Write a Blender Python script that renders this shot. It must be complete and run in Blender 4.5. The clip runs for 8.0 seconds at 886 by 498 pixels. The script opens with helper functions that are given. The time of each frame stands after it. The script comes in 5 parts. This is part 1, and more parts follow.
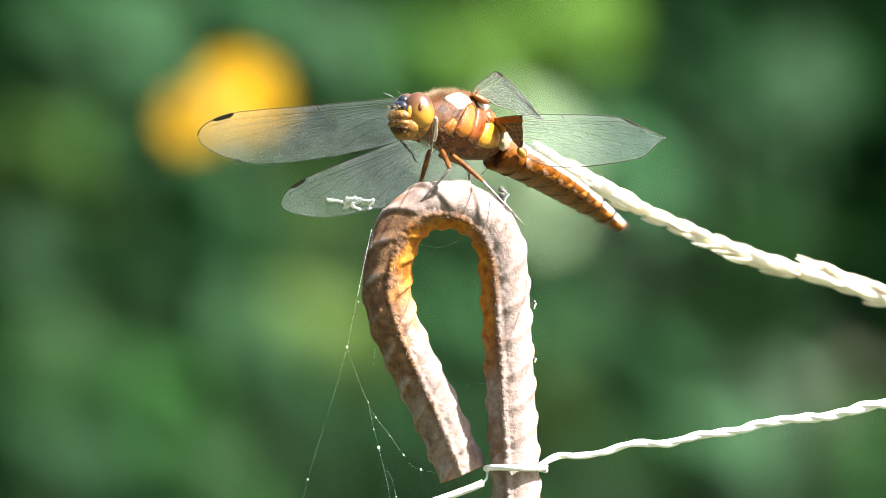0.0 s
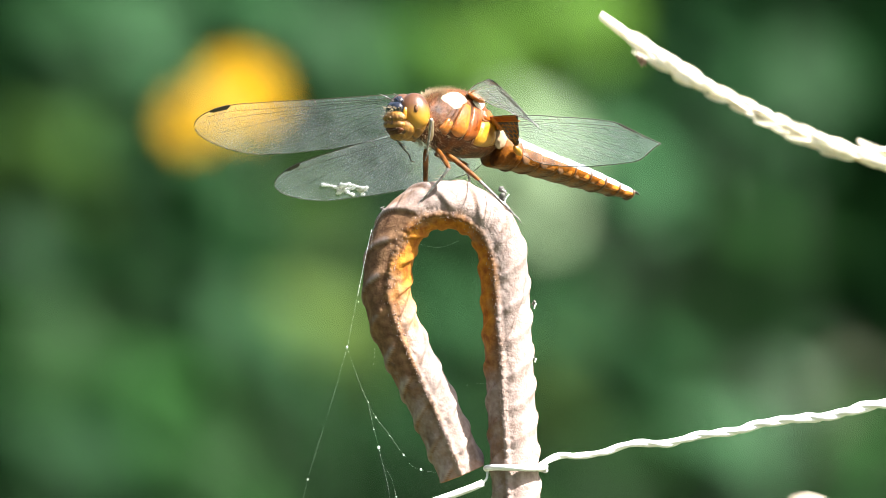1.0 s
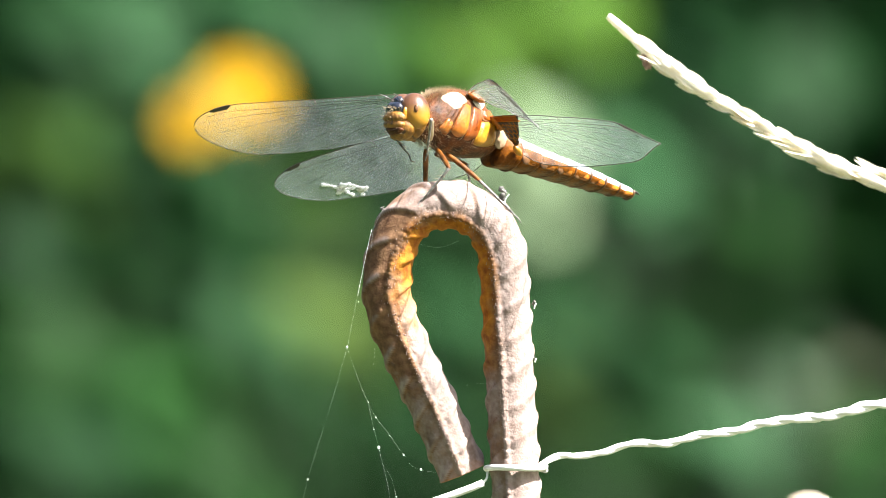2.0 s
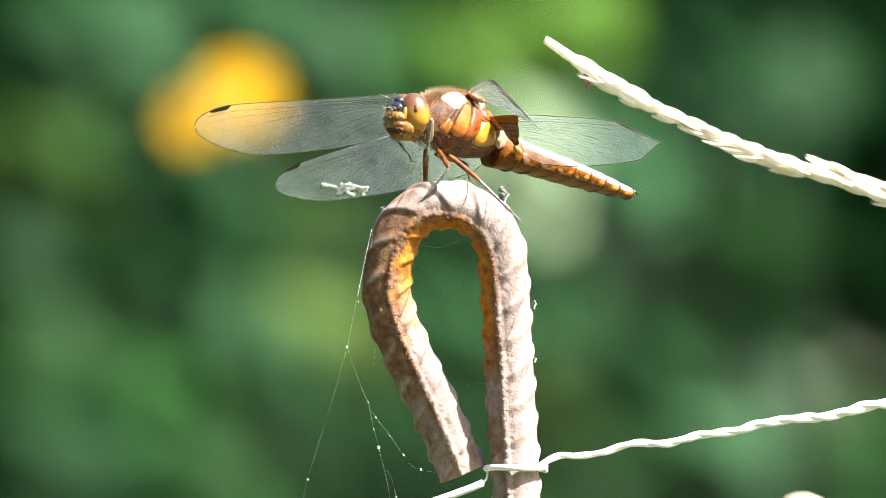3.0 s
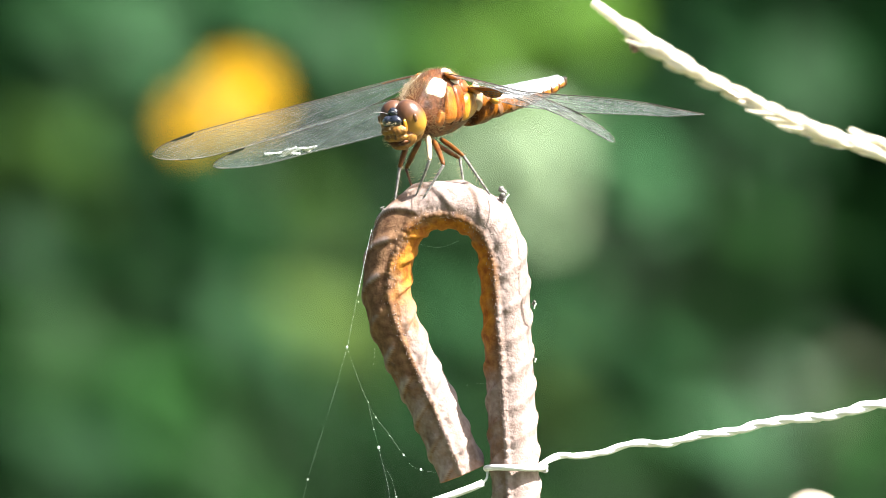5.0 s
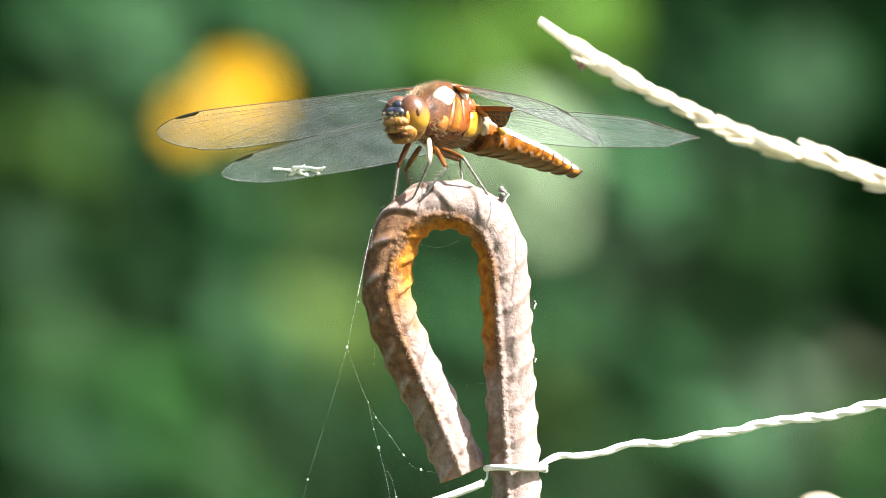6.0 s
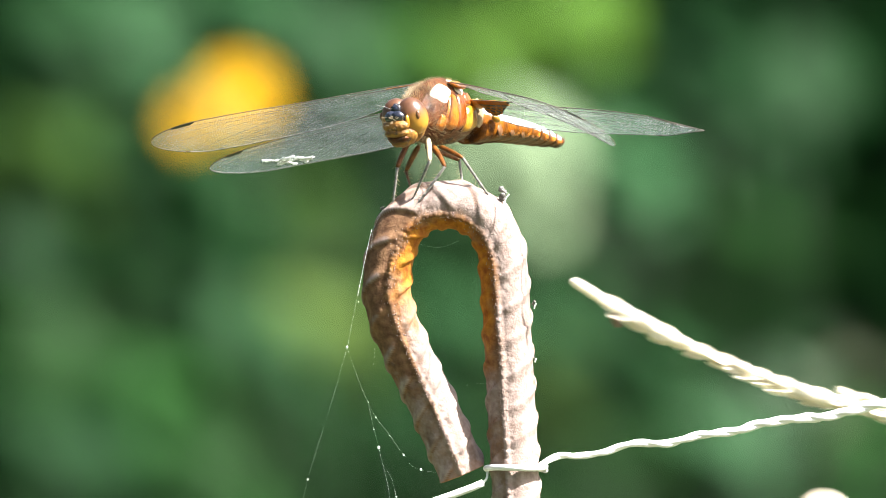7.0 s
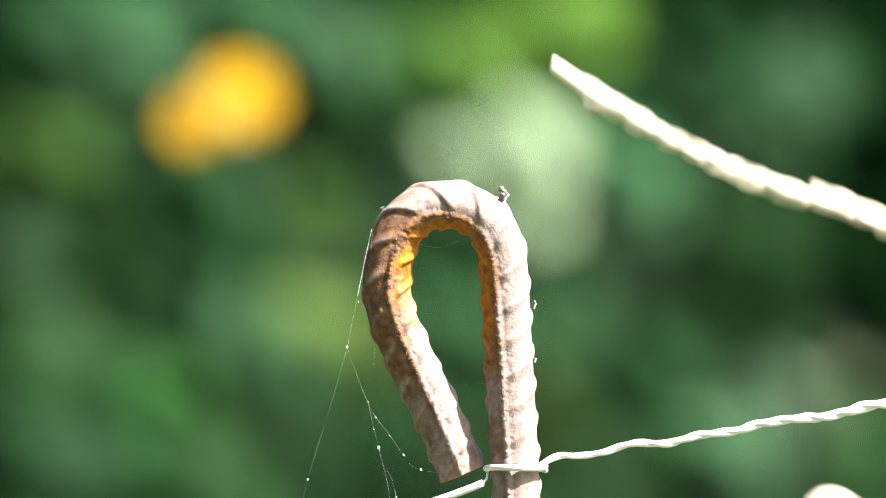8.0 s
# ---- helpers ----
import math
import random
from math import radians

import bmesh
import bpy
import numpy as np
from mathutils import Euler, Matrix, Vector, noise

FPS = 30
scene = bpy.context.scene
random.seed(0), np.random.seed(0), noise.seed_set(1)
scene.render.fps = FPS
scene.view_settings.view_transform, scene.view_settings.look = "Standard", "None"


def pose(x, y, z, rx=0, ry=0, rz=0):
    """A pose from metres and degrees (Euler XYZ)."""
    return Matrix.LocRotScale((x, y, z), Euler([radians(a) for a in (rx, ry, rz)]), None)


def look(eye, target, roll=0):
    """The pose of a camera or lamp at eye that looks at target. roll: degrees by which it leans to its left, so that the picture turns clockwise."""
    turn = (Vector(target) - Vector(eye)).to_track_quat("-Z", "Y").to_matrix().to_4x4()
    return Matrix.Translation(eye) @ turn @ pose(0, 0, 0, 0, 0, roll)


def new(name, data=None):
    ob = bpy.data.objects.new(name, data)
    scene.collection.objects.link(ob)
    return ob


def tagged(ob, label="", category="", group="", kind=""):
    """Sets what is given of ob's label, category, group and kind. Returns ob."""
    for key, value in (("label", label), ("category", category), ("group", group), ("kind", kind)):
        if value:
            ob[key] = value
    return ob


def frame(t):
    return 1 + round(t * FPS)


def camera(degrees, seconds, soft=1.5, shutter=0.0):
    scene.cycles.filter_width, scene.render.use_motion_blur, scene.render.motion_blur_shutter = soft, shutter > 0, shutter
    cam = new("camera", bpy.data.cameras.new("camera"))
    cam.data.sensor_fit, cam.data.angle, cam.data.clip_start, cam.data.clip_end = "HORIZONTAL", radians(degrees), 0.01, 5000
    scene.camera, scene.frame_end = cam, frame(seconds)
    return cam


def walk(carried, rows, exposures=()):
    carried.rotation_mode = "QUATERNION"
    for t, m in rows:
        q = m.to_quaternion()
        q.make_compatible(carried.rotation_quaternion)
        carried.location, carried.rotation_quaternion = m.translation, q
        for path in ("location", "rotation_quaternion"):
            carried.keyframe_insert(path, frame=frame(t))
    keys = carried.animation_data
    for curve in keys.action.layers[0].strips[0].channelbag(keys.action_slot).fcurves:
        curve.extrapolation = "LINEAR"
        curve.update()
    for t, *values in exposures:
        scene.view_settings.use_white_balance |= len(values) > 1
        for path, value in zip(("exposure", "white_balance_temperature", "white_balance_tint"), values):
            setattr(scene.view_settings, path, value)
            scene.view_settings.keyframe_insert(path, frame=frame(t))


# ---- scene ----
# Units: metres. MM turns millimetres into metres; the hook stands near x = y = 0 and its eye is about 1 m above the ground.
MM = 0.001
EYE_H = 1.0
DIST = 2.4   # metres from the lens to the hook
cam = camera(2.8058, 8.0, soft=0.55, shutter=0.5)
cam.data.dof.use_dof = True
cam.data.dof.focus_distance = DIST - 0.001
cam.data.dof.aperture_fstop = 41.0
cam.data.dof.aperture_blades = 0
CAMERA_POSE = look((0, -DIST, EYE_H), (0, 0, EYE_H))
walk(cam, [(0.0, CAMERA_POSE), (8.0, CAMERA_POSE)], exposures=[(0.0, 2.38), (8.0, 2.38)])

# ---- light ----
SUN_AZ, SUN_EL = 64.0, 54.0   # degrees to the right of the viewer's back, degrees above the horizon
to_sun = Vector((math.cos(radians(SUN_EL)) * math.sin(radians(SUN_AZ)),
                 -math.cos(radians(SUN_EL)) * math.cos(radians(SUN_AZ)), math.sin(radians(SUN_EL))))
sun_data = bpy.data.lights.new("sun", "SUN")
sun_data.energy, sun_data.angle, sun_data.color = 5.0, radians(0.53), (1.0, 0.972, 0.938)
sun = new("sun", sun_data)
sun.matrix_world = look((0, 0, 6), Vector((0, 0, 6)) - to_sun)
world = bpy.data.worlds.new("sky")
scene.world = world
world.use_nodes = True
wn = world.node_tree.nodes
sky = wn.new("ShaderNodeTexSky")
sky.sky_type, sky.sun_disc = "NISHITA", False
sky.sun_elevation = radians(SUN_EL)
sky.sun_rotation = radians(180 - SUN_AZ)
sky.dust_density, sky.ozone_density = 4.0, 0.4
world.node_tree.links.new(sky.outputs[0], wn["Background"].inputs[0])
wn["Background"].inputs[1].default_value = 0.062


# ---- materials ----
def surface(name, dark, light, size=0.001, rough=0.6, bump=0.3, spots=None, spot_size=0.004, spot_at=0.58,
            island=0.0, transmit=0.0, gloss=0.5, coat=0.0, metal=0.0, fine=None):
    """A surface of two tones mixed by noise of the given grain size, with larger stains and fine relief."""
    m = bpy.data.materials.new(name)
    m.use_nodes = True
    n, l = m.node_tree.nodes, m.node_tree.links
    b = n["Principled BSDF"]
    co = n.new("ShaderNodeTexCoord")
    no = n.new("ShaderNodeTexNoise")
    no.inputs["Scale"].default_value, no.inputs["Detail"].default_value = 1 / size, 6
    l.new(co.outputs["Object"], no.inputs["Vector"])
    ramp = n.new("ShaderNodeValToRGB")
    ramp.color_ramp.elements[0].position, ramp.color_ramp.elements[1].position = 0.32, 0.68
    ramp.color_ramp.elements[0].color, ramp.color_ramp.elements[1].color = (*dark, 1), (*light, 1)
    l.new(no.outputs["Fac"], ramp.inputs[0])
    out = ramp.outputs[0]
    if spots:
        n2 = n.new("ShaderNodeTexNoise")
        n2.inputs["Scale"].default_value, n2.inputs["Detail"].default_value = 1 / spot_size, 4
        l.new(co.outputs["Object"], n2.inputs["Vector"])
        r2 = n.new("ShaderNodeMapRange")
        r2.inputs[1].default_value, r2.inputs[2].default_value = spot_at, spot_at + 0.14
        l.new(n2.outputs["Fac"], r2.inputs[0])
        mx = n.new("ShaderNodeMix")
        mx.data_type = "RGBA"
        l.new(r2.outputs[0], mx.inputs[0])
        l.new(out, mx.inputs[6])
        mx.inputs[7].default_value = (*spots, 1)
        out = mx.outputs[2]
    if island:
        geo, info = n.new("ShaderNodeNewGeometry"), n.new("ShaderNodeObjectInfo")
        add = n.new("ShaderNodeMath")
        l.new(geo.outputs["Random Per Island"], add.inputs[0])
        l.new(info.outputs["Random"], add.inputs[1])
        fr = n.new("ShaderNodeMath")
        fr.operation = "FRACT"
        l.new(add.outputs[0], fr.inputs[0])
        mr = n.new("ShaderNodeMapRange")
        mr.inputs[3].default_value, mr.inputs[4].default_value = 1 - island, 1 + island
        l.new(fr.outputs[0], mr.inputs[0])
        hs = n.new("ShaderNodeHueSaturation")
        l.new(mr.outputs[0], hs.inputs["Value"])
        l.new(out, hs.inputs["Color"])
        out = hs.outputs[0]
    l.new(out, b.inputs["Base Color"])
    rr = n.new("ShaderNodeMapRange")
    rr.inputs[3].default_value, rr.inputs[4].default_value = max(0.03, rough - 0.12), min(1, rough + 0.12)
    l.new(no.outputs["Fac"], rr.inputs[0])
    l.new(rr.outputs[0], b.inputs["Roughness"])
    b.inputs["Specular IOR Level"].default_value = gloss
    b.inputs["Metallic"].default_value = metal
    b.inputs["Coat Weight"].default_value = coat
    b.inputs["Coat Roughness"].default_value = 0.14
    if bump:
        nf = n.new("ShaderNodeTexNoise")
        nf.inputs["Scale"].default_value, nf.inputs["Detail"].default_value = 1 / (fine or size * 0.4), 5
        l.new(co.outputs["Object"], nf.inputs["Vector"])
        bp = n.new("ShaderNodeBump")
        bp.inputs["Strength"].default_value, bp.inputs["Distance"].default_value = bump, (fine or size * 0.4) * 0.5
        l.new(nf.outputs["Fac"], bp.inputs["Height"])
        l.new(bp.outputs[0], b.inputs["Normal"])
    if transmit:
        tr = n.new("ShaderNodeBsdfTranslucent")
        l.new(out, tr.inputs[0])
        ms = n.new("ShaderNodeMixShader")
        ms.inputs[0].default_value = transmit
        l.new(b.outputs[0], ms.inputs[1])
        l.new(tr.outputs[0], ms.inputs[2])
        l.new(ms.outputs[0], n["Material Output"].inputs[0])
    return m


def rust_material():
    """Weathered reinforcing steel: pale tan scale, brown pits, and orange rust where the mesh says so."""
    m = surface("rusted_steel", (0.215, 0.153, 0.129), (0.345, 0.274, 0.245), 0.0010, 0.85, 0.6, (0.13, 0.086, 0.062), 0.0030, 0.60,
                gloss=0.25, fine=0.0003)
    n, l = m.node_tree.nodes, m.node_tree.links
    b = n["Principled BSDF"]
    old = b.inputs["Base Color"].links[0].from_socket
    at = n.new("ShaderNodeAttribute")
    at.attribute_name = "rust"
    no = n.new("ShaderNodeTexNoise")
    no.inputs["Scale"].default_value, no.inputs["Detail"].default_value = 900, 5
    co = n.new("ShaderNodeTexCoord")
    l.new(co.outputs["Object"], no.inputs["Vector"])
    ramp = n.new("ShaderNodeValToRGB")
    ramp.color_ramp.elements[0].position, ramp.color_ramp.elements[1].position = 0.3, 0.7
    ramp.color_ramp.elements[0].color, ramp.color_ramp.elements[1].color = (0.22, 0.060, 0.008, 1), (0.52, 0.22, 0.022, 1)
    l.new(no.outputs["Fac"], ramp.inputs[0])
    mx = n.new("ShaderNodeMix")
    mx.data_type = "RGBA"
    # brown serves both lost scale and shade painted into the bar's colour
    scale_at = n.new("ShaderNodeAttribute")
    scale_at.attribute_name = "scale_loss_shade"
    worn_shade = n.new("ShaderNodeValToRGB")
    worn_shade.color_ramp.elements[0].position, worn_shade.color_ramp.elements[1].position = 0.3, 0.7
    worn_shade.color_ramp.elements[0].color, worn_shade.color_ramp.elements[1].color = (0.090, 0.038, 0.015, 1), (0.250, 0.135, 0.066, 1)
    l.new(no.outputs["Fac"], worn_shade.inputs[0])
    mb = n.new("ShaderNodeMix")
    mb.data_type = "RGBA"
    l.new(scale_at.outputs["Fac"], mb.inputs[0])
    l.new(old, mb.inputs[6])
    l.new(worn_shade.outputs[0], mb.inputs[7])
    l.new(at.outputs["Fac"], mx.inputs[0])
    l.new(mb.outputs[2], mx.inputs[6])
    l.new(ramp.outputs[0], mx.inputs[7])
    l.new(mx.outputs[2], b.inputs["Base Color"])
    return m


def wing_material(name, veil, tint, amount, rough):
    """A clear membrane: light goes through it, with a thin silvery sheen on top."""
    m = bpy.data.materials.new(name)
    m.use_nodes = True
    n, l = m.node_tree.nodes, m.node_tree.links
    n.remove(n["Principled BSDF"])
    clear = n.new("ShaderNodeBsdfTransparent")
    clear.inputs[0].default_value = (*tint, 1)
    film_d = n.new("ShaderNodeBsdfDiffuse")
    film_d.inputs[0].default_value = (*veil, 1)
    film_t = n.new("ShaderNodeBsdfTranslucent")
    film_t.inputs[0].default_value = (*veil, 1)
    gl = n.new("ShaderNodeBsdfGlossy")
    gl.inputs["Roughness"].default_value = rough
    co = n.new("ShaderNodeTexCoord")
    vo = n.new("ShaderNodeTexVoronoi")
    vo.inputs["Scale"].default_value = 1150
    l.new(co.outputs["Object"], vo.inputs["Vector"])
    bp = n.new("ShaderNodeBump")
    bp.inputs["Strength"].default_value, bp.inputs["Distance"].default_value = 0.5, 0.0003
    l.new(vo.outputs["Distance"], bp.inputs["Height"])
    l.new(bp.outputs[0], gl.inputs["Normal"])
    a1, a2, a3 = (n.new("ShaderNodeMixShader") for _ in range(3))
    a1.inputs[0].default_value = 0.5
    l.new(film_d.outputs[0], a1.inputs[1])
    l.new(film_t.outputs[0], a1.inputs[2])
    a2.inputs[0].default_value = 0.42
    l.new(a1.outputs[0], a2.inputs[1])
    l.new(gl.outputs[0], a2.inputs[2])
    no = n.new("ShaderNodeTexNoise")
    no.inputs["Scale"].default_value = 260
    l.new(co.outputs["Object"], no.inputs["Vector"])
    mr = n.new("ShaderNodeMapRange")
    mr.inputs[1].default_value, mr.inputs[2].default_value = 0.3, 0.7
    mr.inputs[3].default_value, mr.inputs[4].default_value = amount * 0.7, amount * 1.35
    l.new(no.outputs["Fac"], mr.inputs[0])
    l.new(mr.outputs[0], a3.inputs[0])
    l.new(clear.outputs[0], a3.inputs[1])
    l.new(a2.outputs[0], a3.inputs[2])
    l.new(a3.outputs[0], n["Material Output"].inputs[0])
    return m


def eye_material():
    m = surface("compound_eye", (0.062, 0.025, 0.011), (0.115, 0.048, 0.020), 0.0012, 0.34, 0.0, gloss=0.6, fine=0.00012)
    n, l = m.node_tree.nodes, m.node_tree.links
    co = n.new("ShaderNodeTexCoord")
    sx = n.new("ShaderNodeSeparateXYZ")
    l.new(co.outputs["Object"], sx.inputs[0])
    mr = n.new("ShaderNodeMapRange")
    mr.inputs[1].default_value, mr.inputs[2].default_value = 0.0008, -0.0012
    l.new(sx.outputs[2], mr.inputs[0])
    b = n["Principled BSDF"]
    old = b.inputs["Base Color"].links[0].from_socket
    mx = n.new("ShaderNodeMix")
    mx.data_type = "RGBA"
    l.new(mr.outputs[0], mx.inputs[0])
    l.new(old, mx.inputs[6])
    mx.inputs[7].default_value = (0.37, 0.185, 0.018, 1)
    l.new(mx.outputs[2], b.inputs["Base Color"])
    return m


M = {
    "steel": rust_material(),
    "wire": surface("galvanised_wire", (0.78, 0.79, 0.78), (0.90, 0.90, 0.89), 0.002, 0.5, 0.2, (0.62, 0.61, 0.58), 0.006, 0.66),
    "silk": surface("silk", (0.75, 0.8, 0.78), (0.9, 0.92, 0.9), 0.001, 0.35, 0.0),
    "straw": surface("dry_straw", (0.86, 0.79, 0.62), (0.95, 0.91, 0.80), 0.0015, 0.6, 0.4, (0.55, 0.40, 0.20), 0.004, 0.6, transmit=0.25),
    "husk_stem": surface("weathered_straw", (0.42, 0.34, 0.24), (0.72, 0.64, 0.50), 0.0015, 0.7, 0.4, (0.22, 0.15, 0.09), 0.004, 0.56),
    "husk": surface("withered_husk", (0.14, 0.07, 0.05), (0.34, 0.22, 0.17), 0.0006, 0.8, 0.5),
    "debris": surface("soil_crumb", (0.02, 0.018, 0.016), (0.30, 0.28, 0.26), 0.0004, 0.9, 0.5),
    "wing": wing_material("wing_membrane", (0.60, 0.70, 0.76), (0.98, 0.99, 0.99), 0.125, 0.22),
    "vein": surface("wing_vein", (0.03, 0.022, 0.016), (0.10, 0.07, 0.05), 0.0008, 0.4, 0.0, gloss=0.6),
    "pale_vein": surface("fine_wing_vein", (0.045, 0.042, 0.038), (0.20, 0.19, 0.18), 0.0016, 0.3, 0.0, gloss=0.8),
    "stigma": surface("stigma", (0.012, 0.010, 0.008), (0.03, 0.022, 0.018), 0.0006, 0.4, 0.1),
    "amber": surface("amber_membrane", (0.27, 0.058, 0.003), (0.46, 0.135, 0.008), 0.0009, 0.35, 0.2, transmit=0.45),
    "patch": surface("brown_membrane", (0.005, 0.002, 0.001), (0.015, 0.005, 0.002), 0.0009, 0.35, 0.2, transmit=0.05),
    "amber_vein": surface("amber_vein", (0.42, 0.14, 0.006), (0.60, 0.24, 0.015), 0.0009, 0.35, 0.0, transmit=0.6),
    "tear": surface("torn_membrane", (0.8, 0.82, 0.8), (0.92, 0.92, 0.9), 0.0005, 0.4, 0.4, transmit=0.3),
    "eye": eye_material(),
    "face": surface("face_cuticle", (0.125, 0.048, 0.005), (0.38, 0.178, 0.020), 0.0010, 0.5, 0.8, (0.07, 0.035, 0.018), 0.0009, 0.55),
    "frons": surface("frons_cuticle", (0.004, 0.005, 0.009), (0.022, 0.024, 0.036), 0.0006, 0.16, 0.25, gloss=0.9, coat=0.6),
    "thorax": surface("thorax_cuticle", (0.028, 0.009, 0.004), (0.13, 0.042, 0.010), 0.0012, 0.5, 0.5, (0.20, 0.065, 0.012), 0.002, 0.58, gloss=0.2),
    "orange": surface("orange_plate", (0.23, 0.058, 0.002), (0.44, 0.150, 0.008), 0.0014, 0.32, 0.6, (0.2, 0.05, 0.008), 0.0016, 0.62, gloss=0.6, fine=0.0003),
    "deep_orange": surface("deep_amber_plate", (0.145, 0.028, 0.001), (0.31, 0.079, 0.003), 0.0014, 0.3, 0.6, (0.12, 0.03, 0.006), 0.0016, 0.6, gloss=0.6, fine=0.0003),
    "yellow": surface("yellow_plate", (0.24, 0.098, 0.004), (0.46, 0.225, 0.012), 0.0014, 0.3, 0.7, (0.24, 0.085, 0.012), 0.0015, 0.56, gloss=0.6, fine=0.00025),
    "cream": surface("cream_plate", (0.68, 0.58, 0.42), (0.86, 0.78, 0.62), 0.0014, 0.3, 0.2, gloss=0.6),
    "waist": surface("waist_plate", (0.20, 0.10, 0.04), (0.46, 0.36, 0.24), 0.0024, 0.35, 0.3, (0.26, 0.10, 0.03), 0.0022, 0.58, gloss=0.4),
    "hair": surface("hair", (0.30, 0.21, 0.11), (0.58, 0.46, 0.30), 0.002, 0.5, 0.0, transmit=0.3),
    "abdomen": surface("abdomen_cuticle", (0.060, 0.016, 0.001), (0.23, 0.074, 0.004), 0.0014, 0.42, 0.8, (0.045, 0.013, 0.002), 0.0018, 0.52, gloss=0.12, fine=0.0003),
    "bloom": surface("waxy_bloom", (0.50, 0.55, 0.60), (0.70, 0.73, 0.76), 0.0014, 0.38, 0.25, (0.36, 0.36, 0.36), 0.002, 0.64, gloss=0.7),
    "band": surface("dark_band", (0.07, 0.03, 0.012), (0.18, 0.08, 0.03), 0.0008, 0.4, 0.2),
    "femur": surface("leg_femur", (0.075, 0.022, 0.004), (0.27, 0.095, 0.015), 0.0012, 0.4, 0.4, (0.035, 0.018, 0.012), 0.0022, 0.53, gloss=0.3),
    "pale_femur": surface("pale_leg", (0.315, 0.2376, 0.1364), (0.525, 0.432, 0.2852), 0.0012, 0.35, 0.2, (0.3, 0.15, 0.05), 0.002, 0.62),
    "tibia": surface("leg_tibia", (0.025, 0.022, 0.02), (0.34, 0.32, 0.30), 0.0007, 0.35, 0.2, gloss=0.7),
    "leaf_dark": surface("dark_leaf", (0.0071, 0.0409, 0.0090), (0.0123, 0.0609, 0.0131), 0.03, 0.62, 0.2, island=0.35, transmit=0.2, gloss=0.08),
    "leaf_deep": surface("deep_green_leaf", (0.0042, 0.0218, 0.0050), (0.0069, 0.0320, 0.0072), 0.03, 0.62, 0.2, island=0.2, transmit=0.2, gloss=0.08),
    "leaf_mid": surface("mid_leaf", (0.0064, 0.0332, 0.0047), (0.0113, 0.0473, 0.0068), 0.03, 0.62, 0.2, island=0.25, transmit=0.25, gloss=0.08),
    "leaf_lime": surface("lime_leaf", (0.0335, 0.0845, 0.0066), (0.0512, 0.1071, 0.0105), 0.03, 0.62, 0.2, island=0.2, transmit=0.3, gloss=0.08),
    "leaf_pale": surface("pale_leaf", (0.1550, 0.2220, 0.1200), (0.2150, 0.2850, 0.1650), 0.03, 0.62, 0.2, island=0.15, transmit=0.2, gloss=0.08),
    "leaf_teal": surface("blue_green_leaf", (0.0104, 0.0433, 0.0129), (0.0172, 0.0597, 0.0183), 0.03, 0.62, 0.2, island=0.2, transmit=0.2, gloss=0.08),
    "leaf_olive": surface("olive_leaf", (0.0316, 0.0597, 0.0098), (0.0465, 0.0783, 0.0148), 0.03, 0.62, 0.2, island=0.2, transmit=0.25, gloss=0.08),
    "leaf_moss": surface("moss_green_leaf", (0.0140, 0.0371, 0.0044), (0.0223, 0.0515, 0.0066), 0.03, 0.62, 0.2, island=0.2, transmit=0.25, gloss=0.08),
    "leaf_sage": surface("sage_leaf", (0.022, 0.072, 0.026), (0.034, 0.096, 0.036), 0.03, 0.62, 0.2, island=0.2, transmit=0.25, gloss=0.08),
    "leaf_dry": surface("withered_leaf", (0.0413, 0.0705, 0.04), (0.0614, 0.0949, 0.0573), 0.03, 0.6, 0.3, island=0.15, transmit=0.15, gloss=0.08),
    "stem": surface("green_stem", (0.011, 0.036, 0.009), (0.02, 0.056, 0.014), 0.01, 0.5, 0.2),
    "bark": surface("bark", (0.018, 0.018, 0.01), (0.04, 0.036, 0.02), 0.012, 0.9, 0.6),
    "petal": surface("yellow_petal", (0.28, 0.160, 0.004), (0.35, 0.212, 0.007), 0.01, 0.45, 0.2, transmit=0.25, gloss=0.05),
    "disc": surface("flower_disc", (0.26, 0.12, 0.004), (0.34, 0.17, 0.008), 0.002, 0.8, 0.6, gloss=0.05),
    "ground": surface("meadow_soil", (0.035, 0.05, 0.018), (0.07, 0.085, 0.03), 0.08, 0.95, 0.8, (0.09, 0.07, 0.045), 0.9, 0.55),
}


# ---- building helpers ----
def link_mesh(name, verts, faces, material, parent=None, label="", smooth=True, scale=MM):
    me = bpy.data.meshes.new(name)
    me.from_pydata([tuple(v) for v in (np.asarray(verts, float) * scale)], [], [tuple(int(i) for i in f) for f in faces])
    me.materials.append(material)
    if smooth:
        me.polygons.foreach_set("use_smooth", [True] * len(me.polygons))
    me.update()
    ob = new(name, me)
    if parent:
        ob.parent = parent
    if label:
        tagged(ob, label)
    return ob


def join(pieces):
    """One list of vertices and faces from several."""
    vs, fs, k = [], [], 0
    for v, f in pieces:
        vs.append(np.asarray(v, float))
        fs += [tuple(i + k for i in q) for q in f]
        k += len(v)
    return np.concatenate(vs), fs


def ball(centre, radii, nu=24, nv=16, wobble=0.0, seed=0):
    vs, fs = [], []
    for j in range(nv + 1):
        a = math.pi * j / nv
        for i in range(nu):
            b = 2 * math.pi * i / nu
            p = Vector((math.sin(a) * math.cos(b), math.sin(a) * math.sin(b), math.cos(a)))
            k = 1 + wobble * noise.noise(p * 2.3 + Vector((seed, seed * 1.7, 0)))
            vs.append([centre[c] + radii[c] * p[c] * k for c in range(3)])
    for j in range(nv):
        for i in range(nu):
            fs.append((j * nu + i, (j + 1) * nu + i, (j + 1) * nu + (i + 1) % nu, j * nu + (i + 1) % nu))
    return np.array(vs), fs


